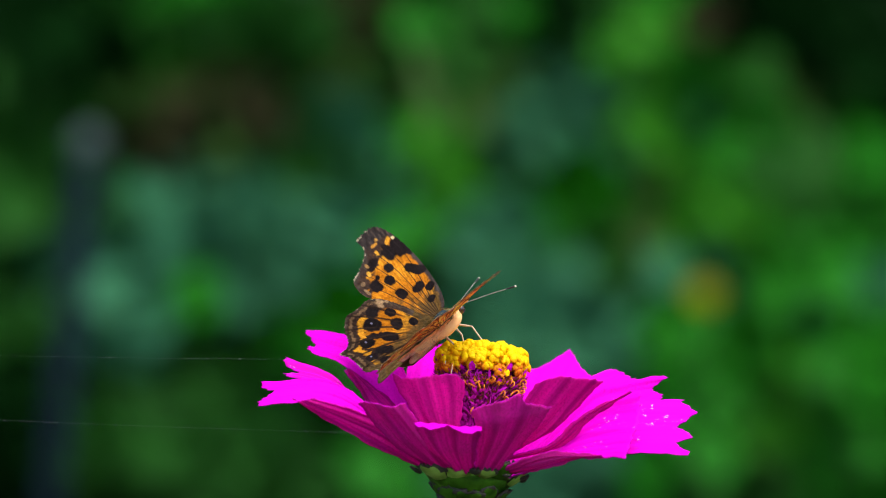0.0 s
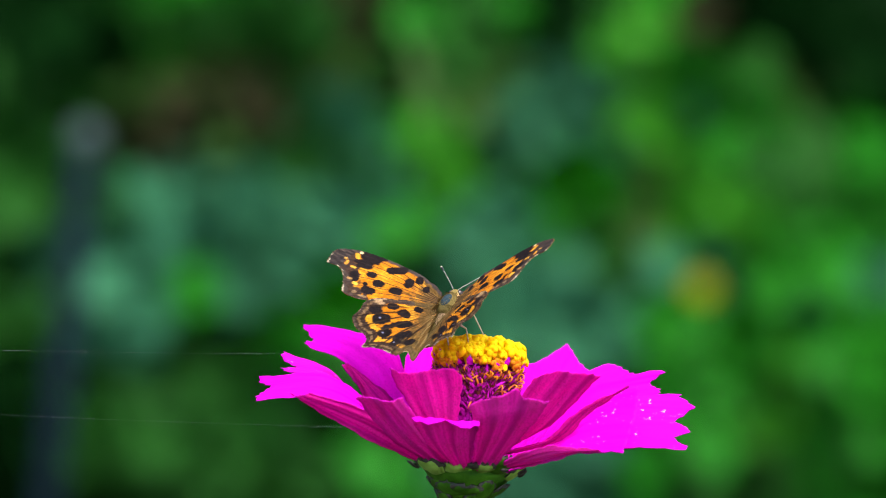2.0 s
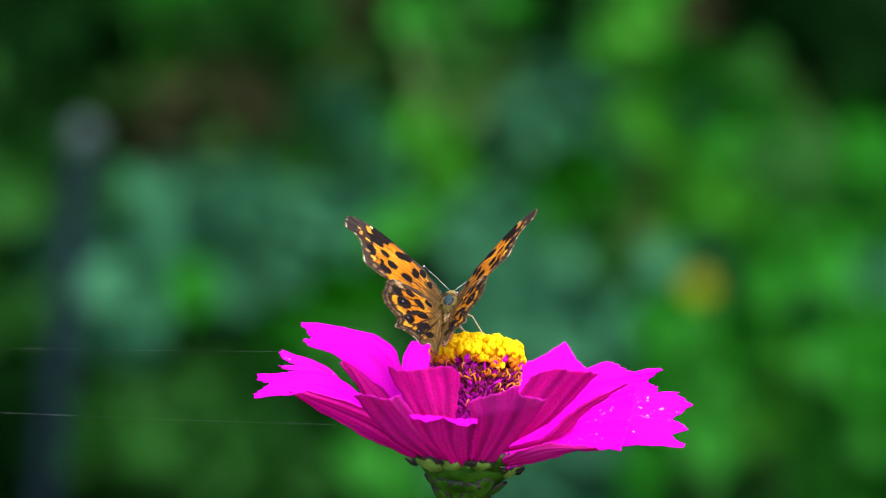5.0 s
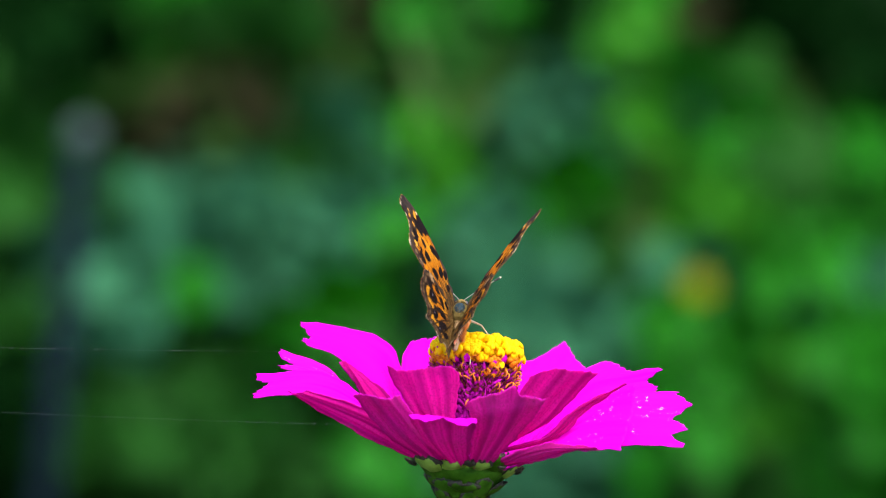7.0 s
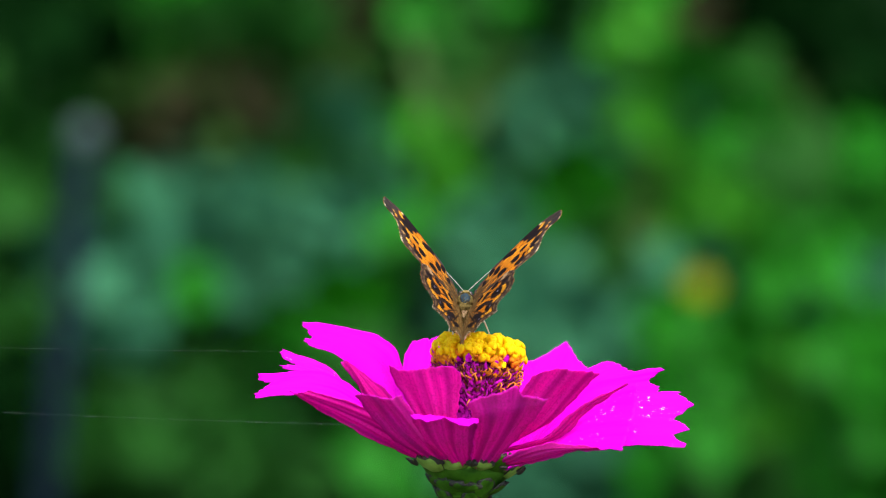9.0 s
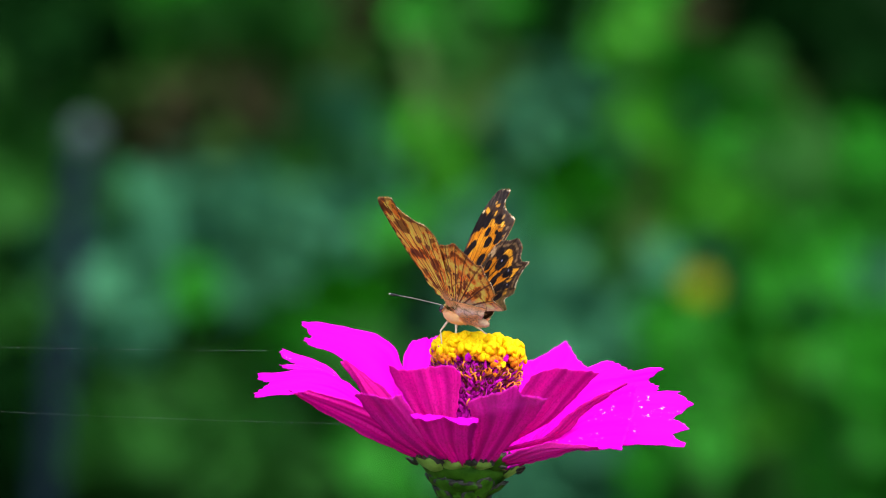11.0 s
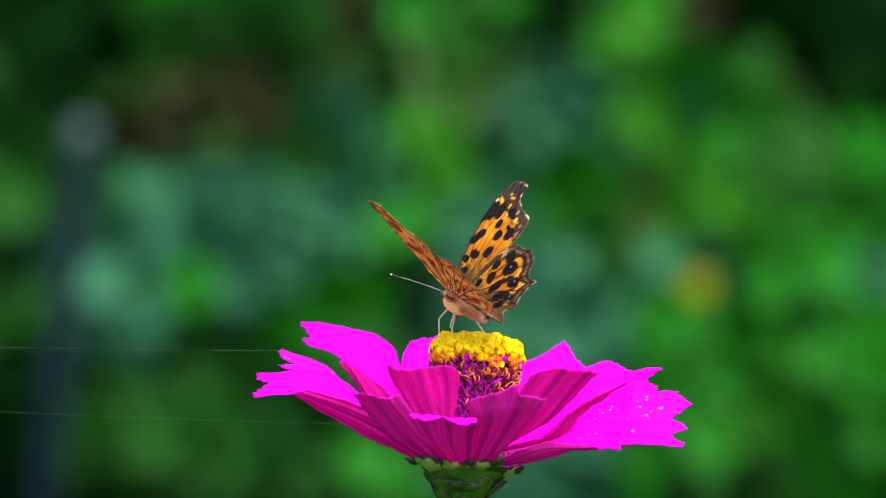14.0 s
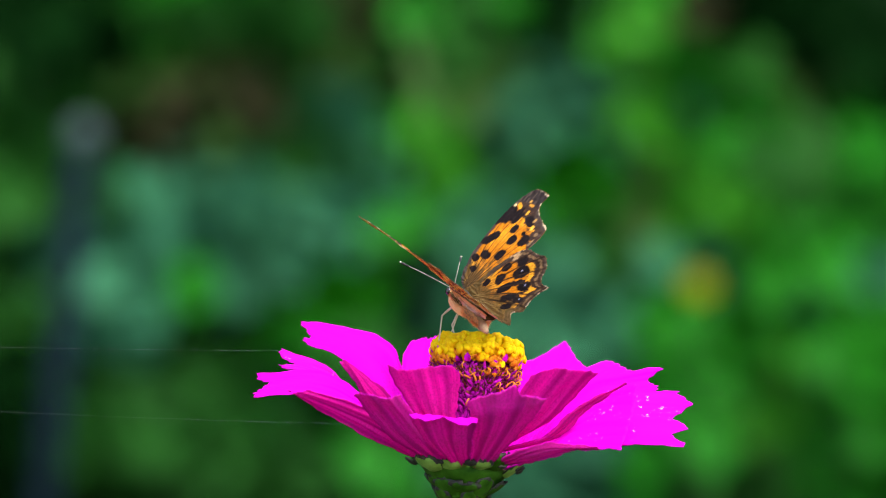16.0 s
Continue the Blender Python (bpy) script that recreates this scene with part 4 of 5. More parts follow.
for sx in (-1, 1):
    bm = bmesh.new()
    pts = bend(Vector((sx * 4, 46, 6)) * S, Vector((sx * 29, 83, 2)) * S, Vector((sx * 54, 119, -4)) * S, 12)
    tube(bm, pts, [0.65 * S] * 13, 6)
    antenna = part("antenna", bm, ANTENNA, butterfly, "thin banded antenna")
    bm = bmesh.new()
    d = (pts[-1] - pts[-2]).normalized()
    tube(bm, [pts[-1] + d * k * S for k in (-4, 0, 5, 11, 14)], [0.7 * S, 1.4 * S, 1.9 * S, 1.9 * S, 1.5 * S], 8)
    part("club", bm, CLUB, antenna)
    bm = bmesh.new()
    blob(bm, pts[-1] + d * 14.5 * S, (1.9 * S, 1.9 * S, 1.9 * S), None, 8, 6)
    part("club_tip", bm, CREAM, antenna)
    FEELERS.append((antenna, pts[0]))


LEGS = []


def leg(hip, length, out, *stands):
    """A jointed leg that hangs from its hip; stands: where its foot rests on the flower (seconds, u, v, depth)."""
    bm = bmesh.new()
    k, m, f = Vector((out * 0.10, 0.14, -0.30)), Vector((out * 0.04, 0.05, -0.72)), Vector((0, 0, -1))
    pts = [p * length * S for p in (Vector(), k * 0.5, k, k.lerp(m, 0.5), m, m.lerp(f, 0.6), f)]
    tube(bm, pts, [2.4 * S, 2.1 * S, 1.5 * S, 1.3 * S, 1.1 * S, 0.9 * S, 0.7 * S], 7)
    ob = part("leg", bm, LEG, butterfly)
    LEGS.append((ob, Vector(hip) * S, stands))


leg((8, 16, -13), 92, 1, (0, 868, 618, -30), (3.7, 863, 606, -30), (6.3, 855, 596, 0), (9.2, 857, 592, 10), (11.3, 800, 584, 30), (16, 800, 584, 30))
leg((8, -14, -13), 96, 1, (0, 790, 660, -70), (0.8, 835, 636, -78), (3.7, 832, 640, -78), (6.3, 833, 650, -82), (9.2, 832, 656, -84), (11.3, 862, 600, -8), (16, 862, 600, -8))
leg((-8, 16, -13), 82, -1, (0, 826, 633, -40), (0.8, 800, 605, 10), (9.2, 790, 604, -10), (11.3, 785, 592, -12), (16, 783, 592, -12))
leg((-8, -4, -13), 82, -1, (0, 780, 660, -76), (0.8, 790, 622, -60), (9.2, 795, 640, -70), (11.3, 813, 592, -20), (16, 812, 592, -20))


# ---- silk threads ----
def thread(p, q, sag):
    bm = bmesh.new()
    tube(bm, bend(p, (p + q) / 2 - Vector((0, 0, sag)), q, 24), [0.08 * S] * 25, 5)
    root = root_at("spider_thread", p, "single strand of spider silk strung from a petal", "spider thread", "silk strands")
    bm.transform(Matrix.Translation(-p))
    part("strand", bm, SILK, root)


thread(grid(-160, 612, -40), grid(500, 622, 20), 0.0002)
thread(grid(-160, 722, -90), grid(625, 752, -200), 0.0003)


# ---- garden behind ----
def leaf_mesh(name, material, shape, seed):
    """A broad leaf one metre long: midrib fold, arched blade, wavy edge and a real thickness."""
    r = random.Random(seed)
    bm = bmesh.new()
    uv = bm.loops.layers.uv.new("UVMap")
    rows_l, cols_l, st = 14, 9, {}
    top_v, low_v = [], []
    for j in range(cols_l):
        s = -1 + 2 * j / (cols_l - 1)
        a, b = [], []
        for i in range(rows_l):
            t = i / (rows_l - 1)
            w = 0.5 * (math.sin(math.pi * t ** shape) ** 0.75 + 0.02)
            z = 0.10 * abs(s) * w * 2 - 0.25 * (t - 0.3) ** 2 + 0.02 * math.sin(9 * t + 4 * s + r.uniform(-0.2, 0.2))
            for lst, o in ((a, 0.006), (b, -0.006)):
                v = bm.verts.new((s * w + 0.02 * math.sin(7 * t), t, z + o))
                st[v] = (s * 0.5 + 0.5, t)
                lst.append(v)
        top_v.append(a)
        low_v.append(b)
    for j in range(cols_l - 1):
        for i in range(rows_l - 1):
            bm.faces.new((top_v[j][i], top_v[j + 1][i], top_v[j + 1][i + 1], top_v[j][i + 1]))
            bm.faces.new((low_v[j][i], low_v[j][i + 1], low_v[j + 1][i + 1], low_v[j + 1][i]))
    for i in range(rows_l - 1):
        bm.faces.new((top_v[0][i], top_v[0][i + 1], low_v[0][i + 1], low_v[0][i]))
        bm.faces.new((top_v[-1][i], low_v[-1][i], low_v[-1][i + 1], top_v[-1][i + 1]))
    for f in bm.faces:
        for l in f.loops:
            l[uv].uv = st[l.vert]
    me = bpy.data.meshes.new(name)
    bm.normal_update()
    bm.to_mesh(me)
    bm.free()
    me.materials.append(material)
    for p in me.polygons:
        p.use_smooth = True
    return me


LEAF = {k: leaf_mesh("leaf", m, sh, i) for i, (k, m, sh) in enumerate((("lime", LIME, 0.8), ("green", GREEN, 0.75), ("teal", TEAL, 0.7), ("dark", DARK, 0.8), ("olive", OLIVE, 0.85), ("brown", BROWN, 0.8), ("mid", MID, 0.75), ("deep", DEEP, 0.75)))}


def plant(u, w, top_v, label, thick=0.005):
    """A garden plant: a stalk from the ground at depth w; leaves are added to it."""
    foot = grid(u, 441, w)
    foot.z = 0.0
    ob = root_at("garden_plant", foot, label, "plant", "garden plants")
    tip = grid(u, top_v, w)
    bm = bmesh.new()
    tube(bm, bend(Vector((0, 0, -0.01)), Vector((0.01, 0, (tip.z) / 2)), Vector((0, 0, tip.z)), 12), [thick * (1 - 0.05 * i) for i in range(13)], 8)
    part("stalk", bm, STALK, ob)
    return ob


def leaf(ob, u, v, w, long, wide, turn, kind, face=0.0):
    """A leaf centred at (u, v) and depth w; long and wide on the grid there; turn: the way of its tip, degrees from right, counter-clockwise;
    face: degrees by which the blade is laid back from upright."""
    k = (F + w) / F * S
    c = grid(u, v, w)
    m = Matrix.Rotation(radians(90 - face), 4, "X")
    m = Matrix.Rotation(-radians(turn - 90), 4, "Y") @ m
    m = Matrix.Translation(c - ob.location) @ m @ Matrix.Diagonal((wide * k, long * k, min(wide, long) * k, 1)) @ Matrix.Translation((0, -0.5, 0))
    lf = new("leaf", LEAF[kind])
    lf.parent = ob
    lf.matrix_basis = m
    base = m @ Vector((0, 0.03, 0))
    stalk = Vector((0, 0, max(0.05, base.z - 0.04 - 0.5 * abs(base.x))))
    bm = bmesh.new()
    tube(bm, bend(stalk, (stalk + base) / 2 + Vector((0, 0, 0.02)), base, 6), [0.0013] * 7, 5)
    part("leaf_stalk", bm, STALK, ob)


LABELS = {"lime": "garden plant with bright yellow-green leaves", "green": "garden plant with fresh green leaves", "dark": "garden plant with leaves coloured near black to stand for shade",
          "olive": "garden plant with dull olive-green leaves", "brown": "withered plant with dry brown leaves", "deep": "garden plant with saturated dark green leaves", "mid": "garden plant with green leaves darkened in colour for half shade", "teal": "garden plant with large blue-green leaves"}


def clump(u, v, w, spread_u, spread_v, count, size, kind, seed, slim=0.6):
    """A plant whose leaves of one kind stand round a place, turned and tilted at random."""
    r = random.Random(seed)
    ob = plant(u + r.uniform(-0.4, 0.4) * spread_u, w, v, LABELS[kind], 0.0014)
    for k in range(count):
        a, q = r.uniform(0, 6.283), math.sqrt(r.random())
        leaf(ob, u + spread_u * q * math.cos(a), v + spread_v * q * math.sin(a), w + r.uniform(-350, 350), size * r.uniform(0.75, 1.3), size * slim * r.uniform(0.8, 1.25),
             r.uniform(0, 360), kind, r.uniform(28, 56))
    return ob


# the bed, area by area from the top, each with its kind of plant; dark and mid kinds carry shade in their colour
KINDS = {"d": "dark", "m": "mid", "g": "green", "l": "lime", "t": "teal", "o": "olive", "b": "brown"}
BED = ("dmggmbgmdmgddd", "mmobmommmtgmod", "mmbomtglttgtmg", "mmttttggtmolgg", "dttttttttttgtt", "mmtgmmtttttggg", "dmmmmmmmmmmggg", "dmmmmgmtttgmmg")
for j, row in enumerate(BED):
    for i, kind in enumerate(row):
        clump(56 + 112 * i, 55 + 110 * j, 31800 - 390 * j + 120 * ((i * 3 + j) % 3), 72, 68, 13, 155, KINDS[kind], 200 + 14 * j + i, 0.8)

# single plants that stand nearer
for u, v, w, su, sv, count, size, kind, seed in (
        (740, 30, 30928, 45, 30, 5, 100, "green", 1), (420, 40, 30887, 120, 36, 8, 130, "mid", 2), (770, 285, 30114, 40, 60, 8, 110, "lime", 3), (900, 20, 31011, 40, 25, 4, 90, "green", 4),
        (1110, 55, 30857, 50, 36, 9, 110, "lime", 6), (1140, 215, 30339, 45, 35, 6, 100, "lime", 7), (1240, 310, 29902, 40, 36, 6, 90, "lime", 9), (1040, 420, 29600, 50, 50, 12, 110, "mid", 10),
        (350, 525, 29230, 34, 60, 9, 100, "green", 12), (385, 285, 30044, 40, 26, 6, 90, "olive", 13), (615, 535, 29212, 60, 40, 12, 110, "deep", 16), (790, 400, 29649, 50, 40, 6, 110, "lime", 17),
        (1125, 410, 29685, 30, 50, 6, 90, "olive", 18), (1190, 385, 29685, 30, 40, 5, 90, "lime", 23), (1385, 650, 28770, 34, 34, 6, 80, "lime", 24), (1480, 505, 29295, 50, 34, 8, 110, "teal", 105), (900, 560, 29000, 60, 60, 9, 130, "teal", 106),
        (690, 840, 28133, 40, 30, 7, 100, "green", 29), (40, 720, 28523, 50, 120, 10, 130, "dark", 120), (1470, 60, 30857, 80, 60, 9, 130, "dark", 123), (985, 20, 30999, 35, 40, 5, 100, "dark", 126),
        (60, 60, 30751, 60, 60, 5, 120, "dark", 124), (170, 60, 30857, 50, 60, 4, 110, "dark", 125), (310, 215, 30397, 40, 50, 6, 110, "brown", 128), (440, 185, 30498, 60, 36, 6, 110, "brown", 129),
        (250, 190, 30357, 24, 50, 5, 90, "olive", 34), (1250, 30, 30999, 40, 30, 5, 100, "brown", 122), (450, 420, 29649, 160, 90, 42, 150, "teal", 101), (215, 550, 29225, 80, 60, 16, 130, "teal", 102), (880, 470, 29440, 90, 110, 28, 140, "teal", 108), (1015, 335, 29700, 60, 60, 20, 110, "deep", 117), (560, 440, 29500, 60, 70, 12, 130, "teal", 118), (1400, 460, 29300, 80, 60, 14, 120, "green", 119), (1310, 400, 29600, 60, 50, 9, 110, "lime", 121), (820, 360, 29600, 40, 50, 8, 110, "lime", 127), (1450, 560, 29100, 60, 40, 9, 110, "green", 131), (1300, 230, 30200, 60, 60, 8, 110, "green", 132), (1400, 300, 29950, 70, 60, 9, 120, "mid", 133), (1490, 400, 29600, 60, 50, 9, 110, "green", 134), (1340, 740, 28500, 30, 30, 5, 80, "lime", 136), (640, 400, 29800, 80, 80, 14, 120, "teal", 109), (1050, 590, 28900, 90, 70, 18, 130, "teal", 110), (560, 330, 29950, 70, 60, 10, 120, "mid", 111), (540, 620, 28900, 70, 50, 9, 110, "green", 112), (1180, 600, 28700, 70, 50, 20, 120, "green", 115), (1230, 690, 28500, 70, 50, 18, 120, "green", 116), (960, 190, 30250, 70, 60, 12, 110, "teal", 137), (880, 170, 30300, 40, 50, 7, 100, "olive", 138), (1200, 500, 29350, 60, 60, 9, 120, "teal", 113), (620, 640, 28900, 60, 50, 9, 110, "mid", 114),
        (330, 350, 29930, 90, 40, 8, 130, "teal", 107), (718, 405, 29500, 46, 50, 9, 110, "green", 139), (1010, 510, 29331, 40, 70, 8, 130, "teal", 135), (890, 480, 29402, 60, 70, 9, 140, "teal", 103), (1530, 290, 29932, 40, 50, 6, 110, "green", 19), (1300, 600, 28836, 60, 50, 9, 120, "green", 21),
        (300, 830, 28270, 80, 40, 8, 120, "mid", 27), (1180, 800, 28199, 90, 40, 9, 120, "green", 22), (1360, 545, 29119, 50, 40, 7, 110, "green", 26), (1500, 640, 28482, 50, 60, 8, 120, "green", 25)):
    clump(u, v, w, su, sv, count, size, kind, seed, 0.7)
streak = plant(745, 26500, 220, LABELS["olive"], 0.0025)
leaf(streak, 745, 140, 26500, 190, 34, 105, "olive", 20)

# yellow flower behind
foot = grid(1235, 500, 27500)
foot.z = 0.0
marigold = root_at("yellow_flower", foot, "small yellow flower on a thin stem among leaves", "flower")
head = grid(1235, 510, 27500) - foot
bm = bmesh.new()
tube(bm, bend(Vector((0, 0, -0.01)), head * 0.5, head, 8), [0.0016] * 9, 6)
part("stem", bm, STALK, marigold)
for ring_n, ring_r, tilt in ((11, 0.011, 0.35), (8, 0.007, 0.8)):
    for k in range(ring_n):
        an = 6.283 * k / ring_n + ring_r * 40
        bm = bmesh.new()
        blob(bm, Vector((0, ring_r * 0.75, 0)), (0.006, ring_r * 0.75, 0.0012), None, 8, 6)
        bm.transform(Matrix.Translation(head) @ Matrix.Rotation(radians(60), 4, "X") @ Matrix.Rotation(an, 4, "Z") @ Matrix.Rotation(tilt, 4, "X"))
        part("petal", bm, GOLD, marigold)

# stake
foot = grid(72, 900, 26000)
foot.z = 0.0
stake = root_at("garden_stake", foot, "weathered grey garden stake with a pale cap", "stake")
tip = grid(148, 245, 26000) - foot
low = grid(80, 880, 26000) - foot
bm = bmesh.new()
tube(bm, [Vector((low.x - (tip.x - low.x) * low.z / (tip.z - low.z), 0, -0.01)), low, tip], [0.013, 0.013, 0.012], 12)
part("pole", bm, STAKE, stake)
bm = bmesh.new()
blob(bm, tip, (0.016, 0.016, 0.018))
part("cap", bm, PALE, stake)

# hedge
rng = np.random.RandomState(11)
n = 42000
c = np.stack([rng.uniform(-3.2, 3.2, n), 3.9 + 0.9 * rng.rand(n) ** 1.5, rng.uniform(0.0, 3.2, n)], 1)
c[:, 1] += 0.25 * np.sin(c[:, 0] * 4.1 + 1) * np.sin(c[:, 2] * 5.3) + 0.18 * np.sin(c[:, 0] * 11 + c[:, 2] * 7)
d1 = rng.normal(size=(n, 3)) + [0, -0.4, -0.7]
d1 /= np.linalg.norm(d1, axis=1)[:, None]
d2 = np.cross(d1, rng.normal(size=(n, 3)))
d2 /= np.linalg.norm(d2, axis=1)[:, None]
ln, wd = rng.uniform(0.04, 0.09, (n, 1)), rng.uniform(0.018, 0.034, (n, 1))
quad = np.stack([c, c + d1 * ln * 0.45 + d2 * wd, c + d1 * ln, c + d1 * ln * 0.45 - d2 * wd], 1).reshape(-1, 3)
hedge = part("hedge", (quad.tolist(), [], np.arange(4 * n).reshape(n, 4).tolist()), HEDGE, None)
tagged(hedge, "dense dark green hedge behind the flower bed", "hedge", kind="stuff")

# dark curved sheet, added to close the garden where sky would show through the hedge
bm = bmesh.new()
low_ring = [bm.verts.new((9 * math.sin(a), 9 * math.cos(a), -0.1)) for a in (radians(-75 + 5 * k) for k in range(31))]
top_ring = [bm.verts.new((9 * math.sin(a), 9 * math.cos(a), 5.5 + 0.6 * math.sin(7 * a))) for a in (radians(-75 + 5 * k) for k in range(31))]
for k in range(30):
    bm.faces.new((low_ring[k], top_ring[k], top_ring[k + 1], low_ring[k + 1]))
tagged(part("backdrop", bm, BACKDROP_DARK, None), "plain dark backdrop sheet added behind the hedge", "woods", kind="structure")



TOE, HIND_LAG = 5.3, 2.5     # hinge lines turned out at the front; hindwings lag behind the forewings (degrees)


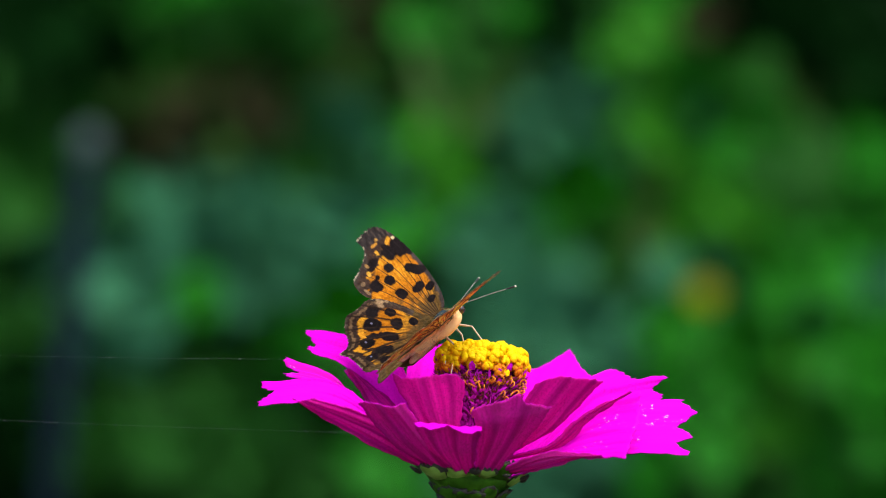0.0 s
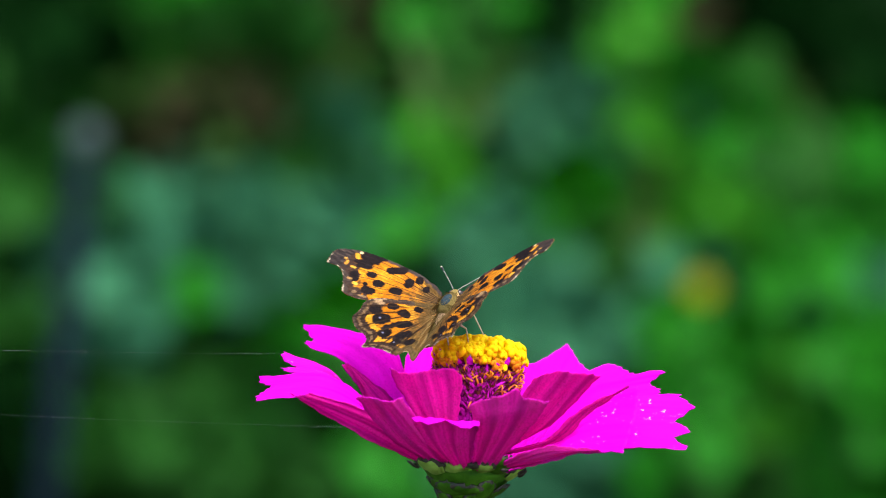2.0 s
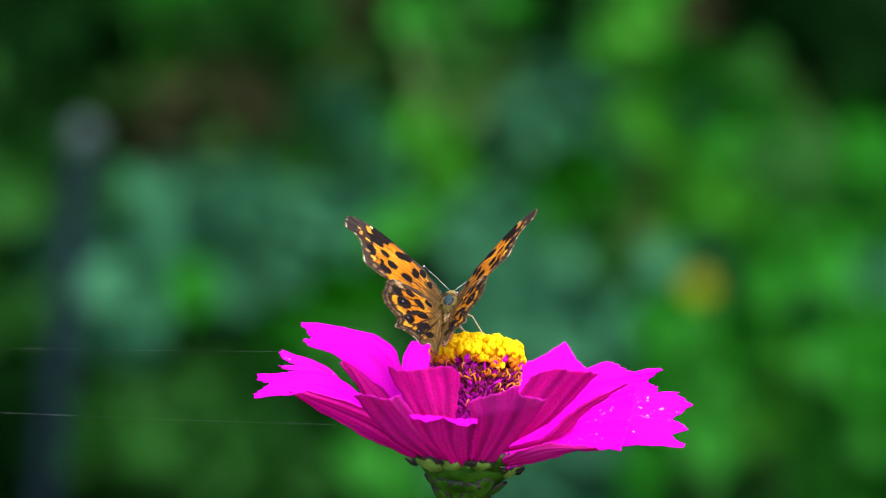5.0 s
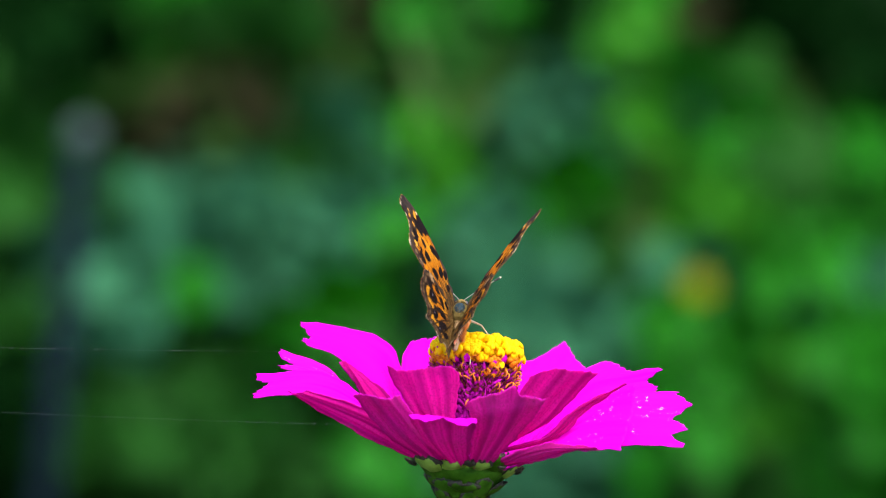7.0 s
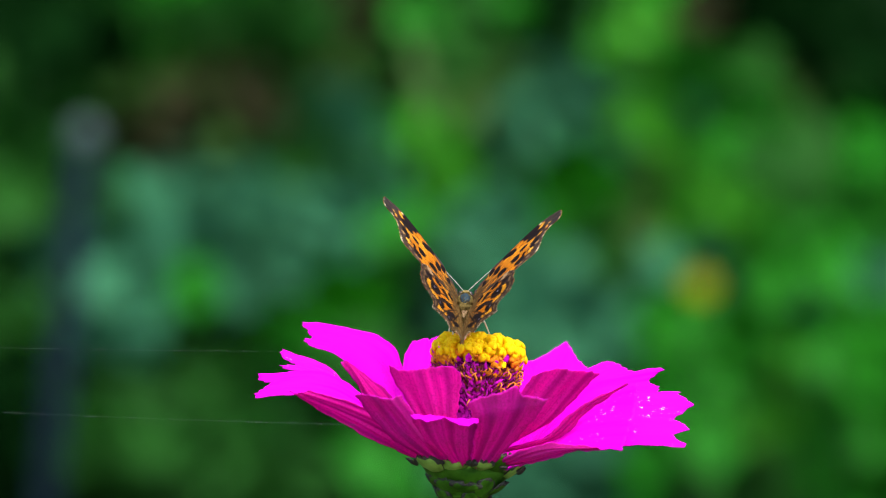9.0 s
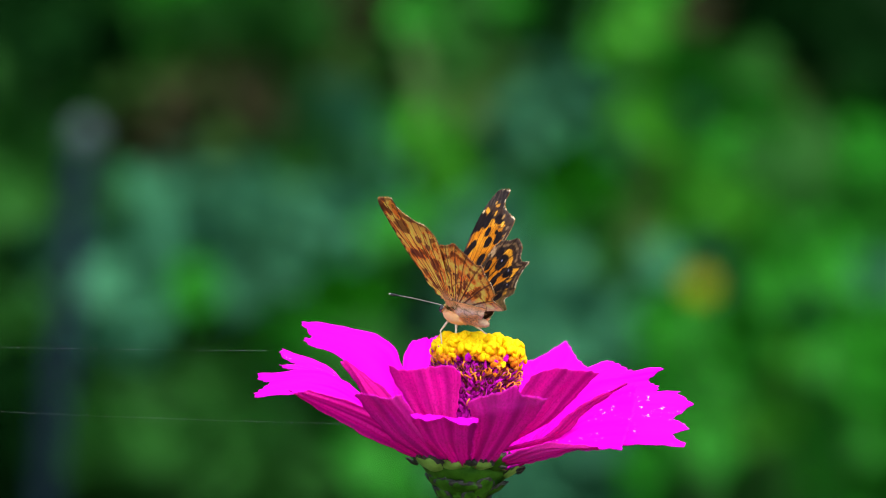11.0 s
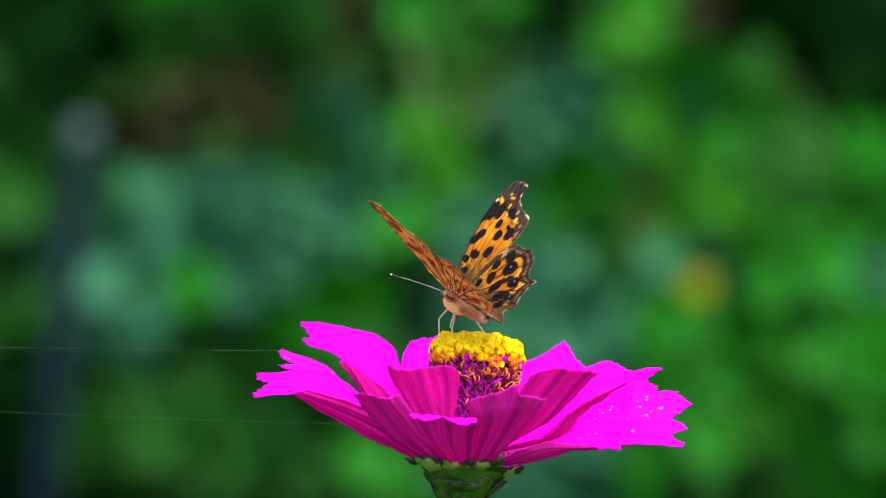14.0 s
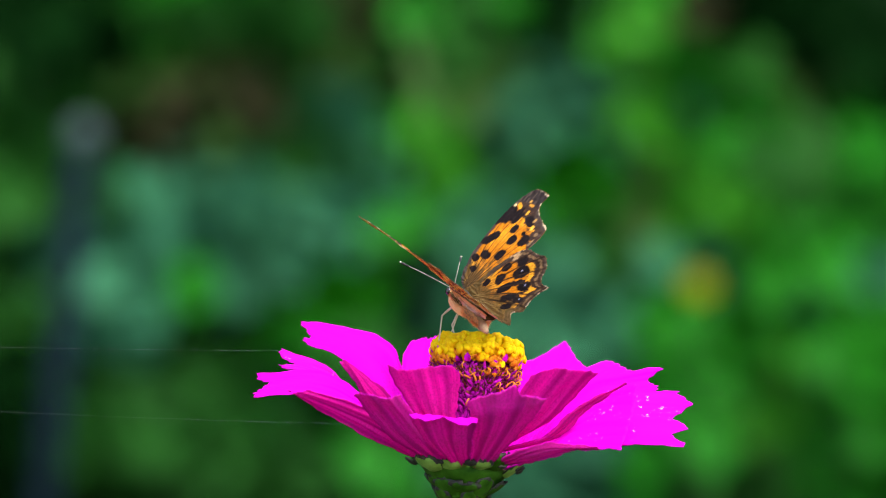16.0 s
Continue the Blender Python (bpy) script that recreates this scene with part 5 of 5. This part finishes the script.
def motions():
    # seconds; place on the grid; heading, pitch and roll of the body; opening of the two wings and their tilt along the chord (all degrees)
    rows = [
    (0, 776.1, 560.4, -64.5, 41.5, 8.5, 37.5, 27.9, 10.6, -3.6),
    (0.1, 775.7, 563.8, -65.4, 40.3, 8, 37.1, 26, 8.9, -3.6),
    (0.3, 779.5, 565.5, -60.1, 41.2, 7, 52.1, 39.1, 6.2, -3.4),
    (0.4, 783.9, 562.2, -53.2, 39.2, 5.6, 50.5, 45.7, 4.8, -3.1),
    (0.5, 786.4, 558.4, -47.3, 35.8, 4.7, 46.7, 41.8, 3.7, -2.9),
    (0.6, 792.1, 554.9, -44.8, 33.2, 3.9, 39.2, 35.4, 3.1, -2.8),
    (0.7, 798.3, 553.3, -41.8, 33.5, 3.3, 39.4, 36.5, 2.2, -2.6),
    (0.8, 799.4, 551.3, -37.8, 34.6, 3.2, 47.8, 43.2, 2.3, -2.5),
    (0.9, 802.3, 549.5, -35.3, 32.9, 3, 56.9, 53.8, 3, -2.4),
    (1, 799, 550.8, -35, 34.5, 2.6, 57, 55.6, 2.6, -2.4),
    (1.1, 799.5, 551.4, -34.4, 33.6, 2.4, 51.5, 46.4, 2.2, -2.5),
    (1.2, 799.1, 552.6, -34, 32.8, 1.5, 41.8, 39.6, 1.8, -2.6),
    (1.3, 794.9, 552.1, -33, 32.2, 0.6, 39.1, 38.9, 1.8, -2.8),
    (1.4, 791.1, 549.2, -28.3, 31.7, 0.1, 40.3, 41.7, 3.1, -3),
    (1.5, 791, 547.1, -23.9, 30, 0.1, 38.8, 45.6, 5.2, -3.3),
    (1.6, 792.7, 550.8, -28.2, 32.2, 0.1, 46.6, 45.6, 3.3, -3),
    (1.7, 791.4, 548.9, -29.1, 34.1, 0.1, 44.9, 44, 1.7, -2.7),
    (1.8, 785.9, 551.1, -33.2, 37.6, -0.2, 40.5, 35.9, 0.3, -2.6),
    (1.9, 792.2, 543, -24.8, 36, -1, 27.1, 29.4, 1.6, -2.4),
    (2, 788.4, 542.1, -24.3, 37.7, -1.8, 22.1, 26.6, 3, -2.2),
    (2.1, 788.2, 539.6, -21.3, 36.2, -2.4, 22.6, 27.4, 2.8, -2),
    (2.2, 785.5, 538.9, -20.2, 35.5, -2.7, 24.7, 29.9, 2.8, -1.9),
    (2.3, 784.4, 538.9, -20.2, 34.7, -2.5, 26.3, 33.6, 3, -2),
    (2.4, 784.6, 542.5, -24.2, 34.4, -1.3, 33.1, 34.6, 3.4, -2.1),
    (2.5, 789.5, 546.2, -23.1, 34.1, -0.2, 43.4, 41.9, 3, -2.4),
    (2.6, 789.3, 549, -22.6, 35.1, 0.3, 49.5, 47.1, 2.8, -2.7),
    (2.7, 789.7, 548.4, -21.1, 34.7, 0.3, 48.9, 46.7, 3, -3.1),
    (2.8, 789.9, 548, -20, 34.2, -0.2, 47.7, 47.2, 3.7, -3.6),
    (2.9, 786.1, 548.3, -18.6, 34.3, -1, 43.2, 48.9, 4.1, -4.2),
    (3, 788.9, 547.2, -14.3, 32.6, -0.6, 40.4, 49.8, 4.7, -5),
    (3.1, 790.7, 551.1, -16.3, 32, 0.4, 47.8, 47.7, 3.4, -4.4),
    (3.2, 791.5, 553.2, -17.1, 31, 1.4, 55.2, 52.8, 2.1, -3.9),
    (3.3, 794.5, 555.5, -17.3, 30.8, 2.5, 66.1, 59.8, 1.7, -3.5),
    (3.4, 793.9, 556.7, -15.3, 32.5, 2.8, 70.6, 66, 0.8, -3.2),
    (3.5, 790.9, 556.7, -16.2, 34, 2.8, 68.6, 64.1, 0.7, -3),
    (3.6, 789.1, 558, -16.1, 35.7, 2.8, 68.4, 57.8, 0.6, -2.8),
    (3.7, 784.4, 559.1, -17.2, 38, 0.9, 65.4, 61.1, 0.4, -2.7),
    (3.8, 786, 552.8, -13.2, 37.7, -1.6, 53.9, 59.5, 0.1, -2.5),
    (3.9, 785.4, 551, -10.2, 38.9, -3.3, 42.9, 52.6, -0.2, -2.6),
    (4, 789.6, 549.4, -4.8, 39.9, -3.5, 36.2, 45.7, -0.3, -2.9),
    (4.1, 785.2, 552.8, -9.2, 40.7, -3.3, 39.6, 43.5, -0.3, -2.6),
    (4.2, 788.4, 547.2, -7.3, 38.3, -3, 45.3, 49.2, -0.2, -2.4),
    (6.3, 800.6, 548.3, -10.2, 35.5, 0.4, 44.7, 45.5, 1.5, -1.9),
    (6.4, 806.8, 550.1, -8.6, 34.9, 0.7, 56.8, 53.9, 1.6, -1.9),
    (6.5, 810.1, 549.6, -7.7, 34.2, 0.5, 60.9, 60.8, 1.8, -2),
    (6.6, 811, 549.2, -7.5, 33.5, 0.4, 57.4, 59.7, 2, -2.2),
    (6.7, 809, 553, -8.4, 33.8, 1, 58.2, 57.4, 2.4, -2.5),
    (6.8, 810.6, 557, -7.7, 33.6, 1.8, 62.2, 60.2, 2.8, -3),
    (7, 813, 561.5, -6.1, 32.3, 3.5, 63.7, 58.5, 3.7, -4),
    (7.2, 814, 560, -6.2, 33.1, 1.6, 55.7, 58.1, 3.3, -3.3),
    (7.4, 814.3, 562.2, -6.2, 34.1, 2.2, 53.9, 53, 3.2, -3),
    (7.6, 818.4, 562, -4.3, 34.3, 3.7, 58.1, 48.8, 3.4, -2.9),
    (7.8, 819.8, 557.6, -2.9, 34, 2.8, 60.9, 55.4, 3.5, -2.7),
    (8, 810.5, 554.6, -4.8, 33.7, 0.7, 43.2, 47.6, 3.7, -2.6),
    (8.2, 809.6, 551.4, -5, 34.2, -0.6, 45.7, 48, 2.3, -1.9),
    (8.3, 808.6, 552.2, -5.4, 34.7, -0.9, 46.7, 48.5, 1.7, -1.6),
    (8.4, 809.9, 550.6, -4.9, 34.6, -1, 44.2, 47.4, 1.3, -1.4),
    (8.5, 811.1, 547.9, -4.3, 34.3, -0.5, 40.1, 41.8, 0.9, -1.4),
    (8.6, 813.4, 546.1, -3.7, 33.8, 0.3, 42.6, 41.8, 0.6, -1.3),
    (8.7, 815.8, 545.9, -3.3, 33.4, 0.9, 43.3, 44.3, 0.3, -1.4),
    (8.8, 817.7, 545.7, -2.8, 32.7, 2.1, 52.2, 46.7, 0.1, -1.4),
    (9, 819.5, 544.6, -2.5, 31, 2.8, 52.9, 48.7, -0.5, -1.5),
    (9.2, 821.9, 545.2, 1.2, 30.2, 3, 57.3, 52.5, -0.3, -1.4),
    (11.3, 801.9, 547.2, 34.6, 10.7, -1.7, 57.3, 61, 0.1, 0.6),
    (11.4, 807.4, 543.3, 33.3, 12.1, -1.8, 52, 55.9, 0.2, 0.7),
    (11.5, 818.1, 534.8, 28.6, 15.2, -1.8, 55.8, 59.1, 0.3, 0.8),
    (11.6, 826.6, 534.6, 31.1, 19.1, -2.3, 55.1, 58.6, 0.1, 0.8),
    (11.7, 830.8, 529.4, 30.3, 21.2, -2.6, 46.5, 49.5, -0.1, 0.8),
    (11.8, 831.2, 527.1, 30.4, 21.9, -2.9, 41.2, 45.9, -0.3, 0.8),
    (11.9, 829.7, 526, 30.7, 21.8, -2.8, 43.2, 47.1, -0.4, 0.8),
    (12, 821.2, 530.9, 34.5, 19.1, -2.4, 49.9, 52, -0.4, 0.8),
    (12.1, 818.7, 532.3, 35.5, 18.6, -2.4, 54.4, 57.8, -0.4, 0.8),
    (12.2, 820.3, 530.6, 34.7, 19.5, -2.5, 53.7, 56.3, -0.4, 0.8),
    (12.3, 821.1, 531.4, 34.6, 19.8, -2.6, 50.6, 54.8, -0.3, 0.8),
    (12.4, 818.2, 534.1, 34.6, 18.3, -2.3, 53.2, 57, -0.3, 0.7),
    (12.5, 816.9, 533.5, 32.5, 17.3, -1.9, 54.9, 58.1, -0.1, 0.7),
    (12.6, 819.2, 531.5, 34, 19.5, -2.5, 51.5, 56, -0.5, 0.8),
    (12.7, 818.8, 530.1, 34.8, 20.3, -2.7, 51, 54.1, -0.7, 0.9),
    (12.8, 814.4, 532.2, 36.8, 19.3, -2.7, 55.4, 59.4, -1, 1),
    (12.9, 809.4, 535.1, 38.6, 17.7, -2.5, 61.3, 64.2, -1.3, 1.1),
    (13, 808.4, 536, 39.7, 17.7, -2.6, 61.5, 64, -1.5, 1.2),
    (13.1, 813.6, 531.9, 39, 20.3, -3.2, 57.2, 61.7, -1.9, 1.3),
    (13.2, 817.2, 526.4, 37, 22, -3.8, 51.1, 57.1, -2.2, 1.4),
    (13.3, 817.4, 526.3, 36.5, 22.3, -3.8, 48.1, 53.5, -2.6, 1.5),
    (13.4, 812.3, 531.3, 37.8, 20.4, -3.3, 50, 55.3, -2.9, 1.6),
    (13.5, 805.7, 533.2, 36.4, 17.8, -2.7, 59.3, 62.3, -3.3, 1.6),
    (13.6, 804.6, 536.7, 38.1, 18.5, -2.4, 66, 68.2, -3.1, 1.7),
    (13.7, 802.9, 537.6, 38.6, 18.5, -2.5, 68.3, 71.1, -3, 1.8),
    (13.8, 800.7, 537.5, 38.1, 17.8, -2.7, 64.9, 67.3, -3.1, 2),
    (13.9, 806.2, 530.3, 36.2, 20.4, -3.7, 54.2, 60.3, -3.2, 2.1),
    (14, 805.4, 526.5, 33.6, 20.3, -4, 49, 53.8, -3.4, 2.3),
    (14.1, 809.8, 526.7, 34, 21.4, -4.5, 46.8, 53.5, -3.4, 2.2),
    (14.2, 808.8, 531.5, 35.3, 20.6, -4.4, 54.3, 61.2, -3.4, 2.2),
    (14.3, 808.5, 537.8, 36.5, 20, -3.9, 65.4, 70.4, -3.4, 2.1),
    (14.4, 808.3, 540.3, 36, 19.1, -3.5, 67.7, 71.8, -3.5, 2.1),
    (14.5, 810.4, 531.4, 33.3, 18.5, -3.5, 61.1, 65.2, -3.6, 2),
    (14.6, 814.5, 527.8, 34.1, 19.8, -3.8, 52.5, 57.6, -3.5, 2),
    (14.7, 815.5, 523.9, 33.2, 19.5, -4, 45.9, 50.5, -3.5, 2),
    (14.8, 817.5, 522.8, 33.5, 19.2, -4.2, 44.8, 50.5, -3.5, 2),
    (14.9, 822.2, 521.3, 33.1, 19.4, -4.4, 45, 51, -3.5, 2),
    (15, 823, 521.2, 32, 17.9, -4.4, 46.1, 50.3, -3.6, 2.1),
    (15.1, 824, 521.2, 34.1, 18.9, -4.5, 44, 49.2, -3.6, 2.1),
    (15.2, 823.4, 520.3, 34.5, 19, -4.7, 42.2, 48.6, -3.7, 2.2),
    (15.3, 822.1, 519.6, 34, 18.6, -4.7, 41.9, 47.8, -3.9, 2.4),
    (15.4, 823.5, 520.4, 34.4, 18.5, -4.7, 42.5, 48.5, -4.1, 2.6),
    (15.5, 823, 519.5, 32.3, 17.5, -4.7, 43.4, 48, -4.3, 2.8),
    (15.6, 823.5, 520.1, 34.1, 19.7, -4.9, 41.5, 48.1, -4.4, 3),
    (15.7, 822.8, 520.4, 34.8, 21.2, -4.9, 41.8, 47.9, -4.5, 3.4),
    (15.8, 820.9, 521.2, 34.7, 22.2, -4.8, 41.6, 47.6, -4.7, 3.8),
    (15.9, 819, 521, 33, 23.2, -4.9, 39.3, 45.9, -4.9, 4.2),
    (16, 813.8, 522.4, 31.1, 23.2, -4.7, 39.6, 43.8, -5.3, 4.8),
    ]
    def dip(t):
        """How far the body sinks back between the wings once the insect has turned round."""
        k = float(np.interp(t, (9.2, 11.3), (0, 1)))
        late = float(np.interp(t, (14.4, 14.8), (0, 1)))
        return pose(0, -14 * k * S, -(5 * k + 5 * late) * S, -4 * k + 9 * late)

    def sweep(t, lf, rt):
        """How far the hindwings are drawn forward under the forewings as these close."""
        return max(-3.0, min(10.0, 0.8 * (0.5 * (lf + rt) - 54))) * float(np.interp(t, (9.2, 11.3, 15.7, 16), (0, 1, 1, 0)))

    def body(t, u, v, yaw, pitch, roll):
        return Matrix.Translation(grid(u, v)) @ pose(0, 0, 0, 0, 0, yaw) @ pose(0, 0, 0, pitch) @ pose(0, 0, 0, 0, roll) @ dip(t)

    late = [float(np.interp(q[0], (12.6, 13.2), (0, 1)) * np.interp(q[6], (48, 56), (1, 0))) for q in rows]
    rows = [(*q[:6], q[6] - 2.5 * k, q[7], q[8] + 6 * k, q[9]) for q, k in zip(rows, late)]
    walk(butterfly, [(q[0], body(*q[:6])) for q in rows])
    for ob, root in FEELERS:
        walk(ob, [(t, Matrix.Translation(root) @ pose(0, 0, 0, up) @ Matrix.Translation(-root)) for t, up in ((0, -6), (1.5, -2), (2, 0), (4.2, 0), (6.3, 6), (7.2, 6), (8.2, 18), (9.2, 18), (11.3, 15), (16, 15))])
    for ob, hip, stands in LEGS:
        legs = []
        for q in rows:
            foot = grid(*[float(np.interp(q[0], [p[0] for p in stands], [p[k] for p in stands])) for k in (1, 2, 3)])
            way = body(*q[:6]).inverted() @ foot - hip
            legs.append((q[0], Matrix.Translation(hip) @ Vector((0, 0, -1)).rotation_difference(way).to_matrix().to_4x4()))
        walk(ob, legs)
    for side, hind, ob in WINGS:
        keys = []
        for t, u, v, yaw, pitch, roll, lf, rt, tl, tr in rows:
            hinge = dip(t).inverted() @ pose(side * 8 * S, 0, (6 - 1.5 * hind) * S, 0, 0, -side * TOE) @ pose(0, 0, 0, 0, -side * ((rt if side > 0 else lf) + hind * HIND_LAG))
            keys.append((t, hinge @ pose(0, 0, 0, tr if side > 0 else tl) @ pose(0, 0, 0, 0, 0, hind * side * sweep(t, lf, rt))))
        walk(ob, keys)


motions()
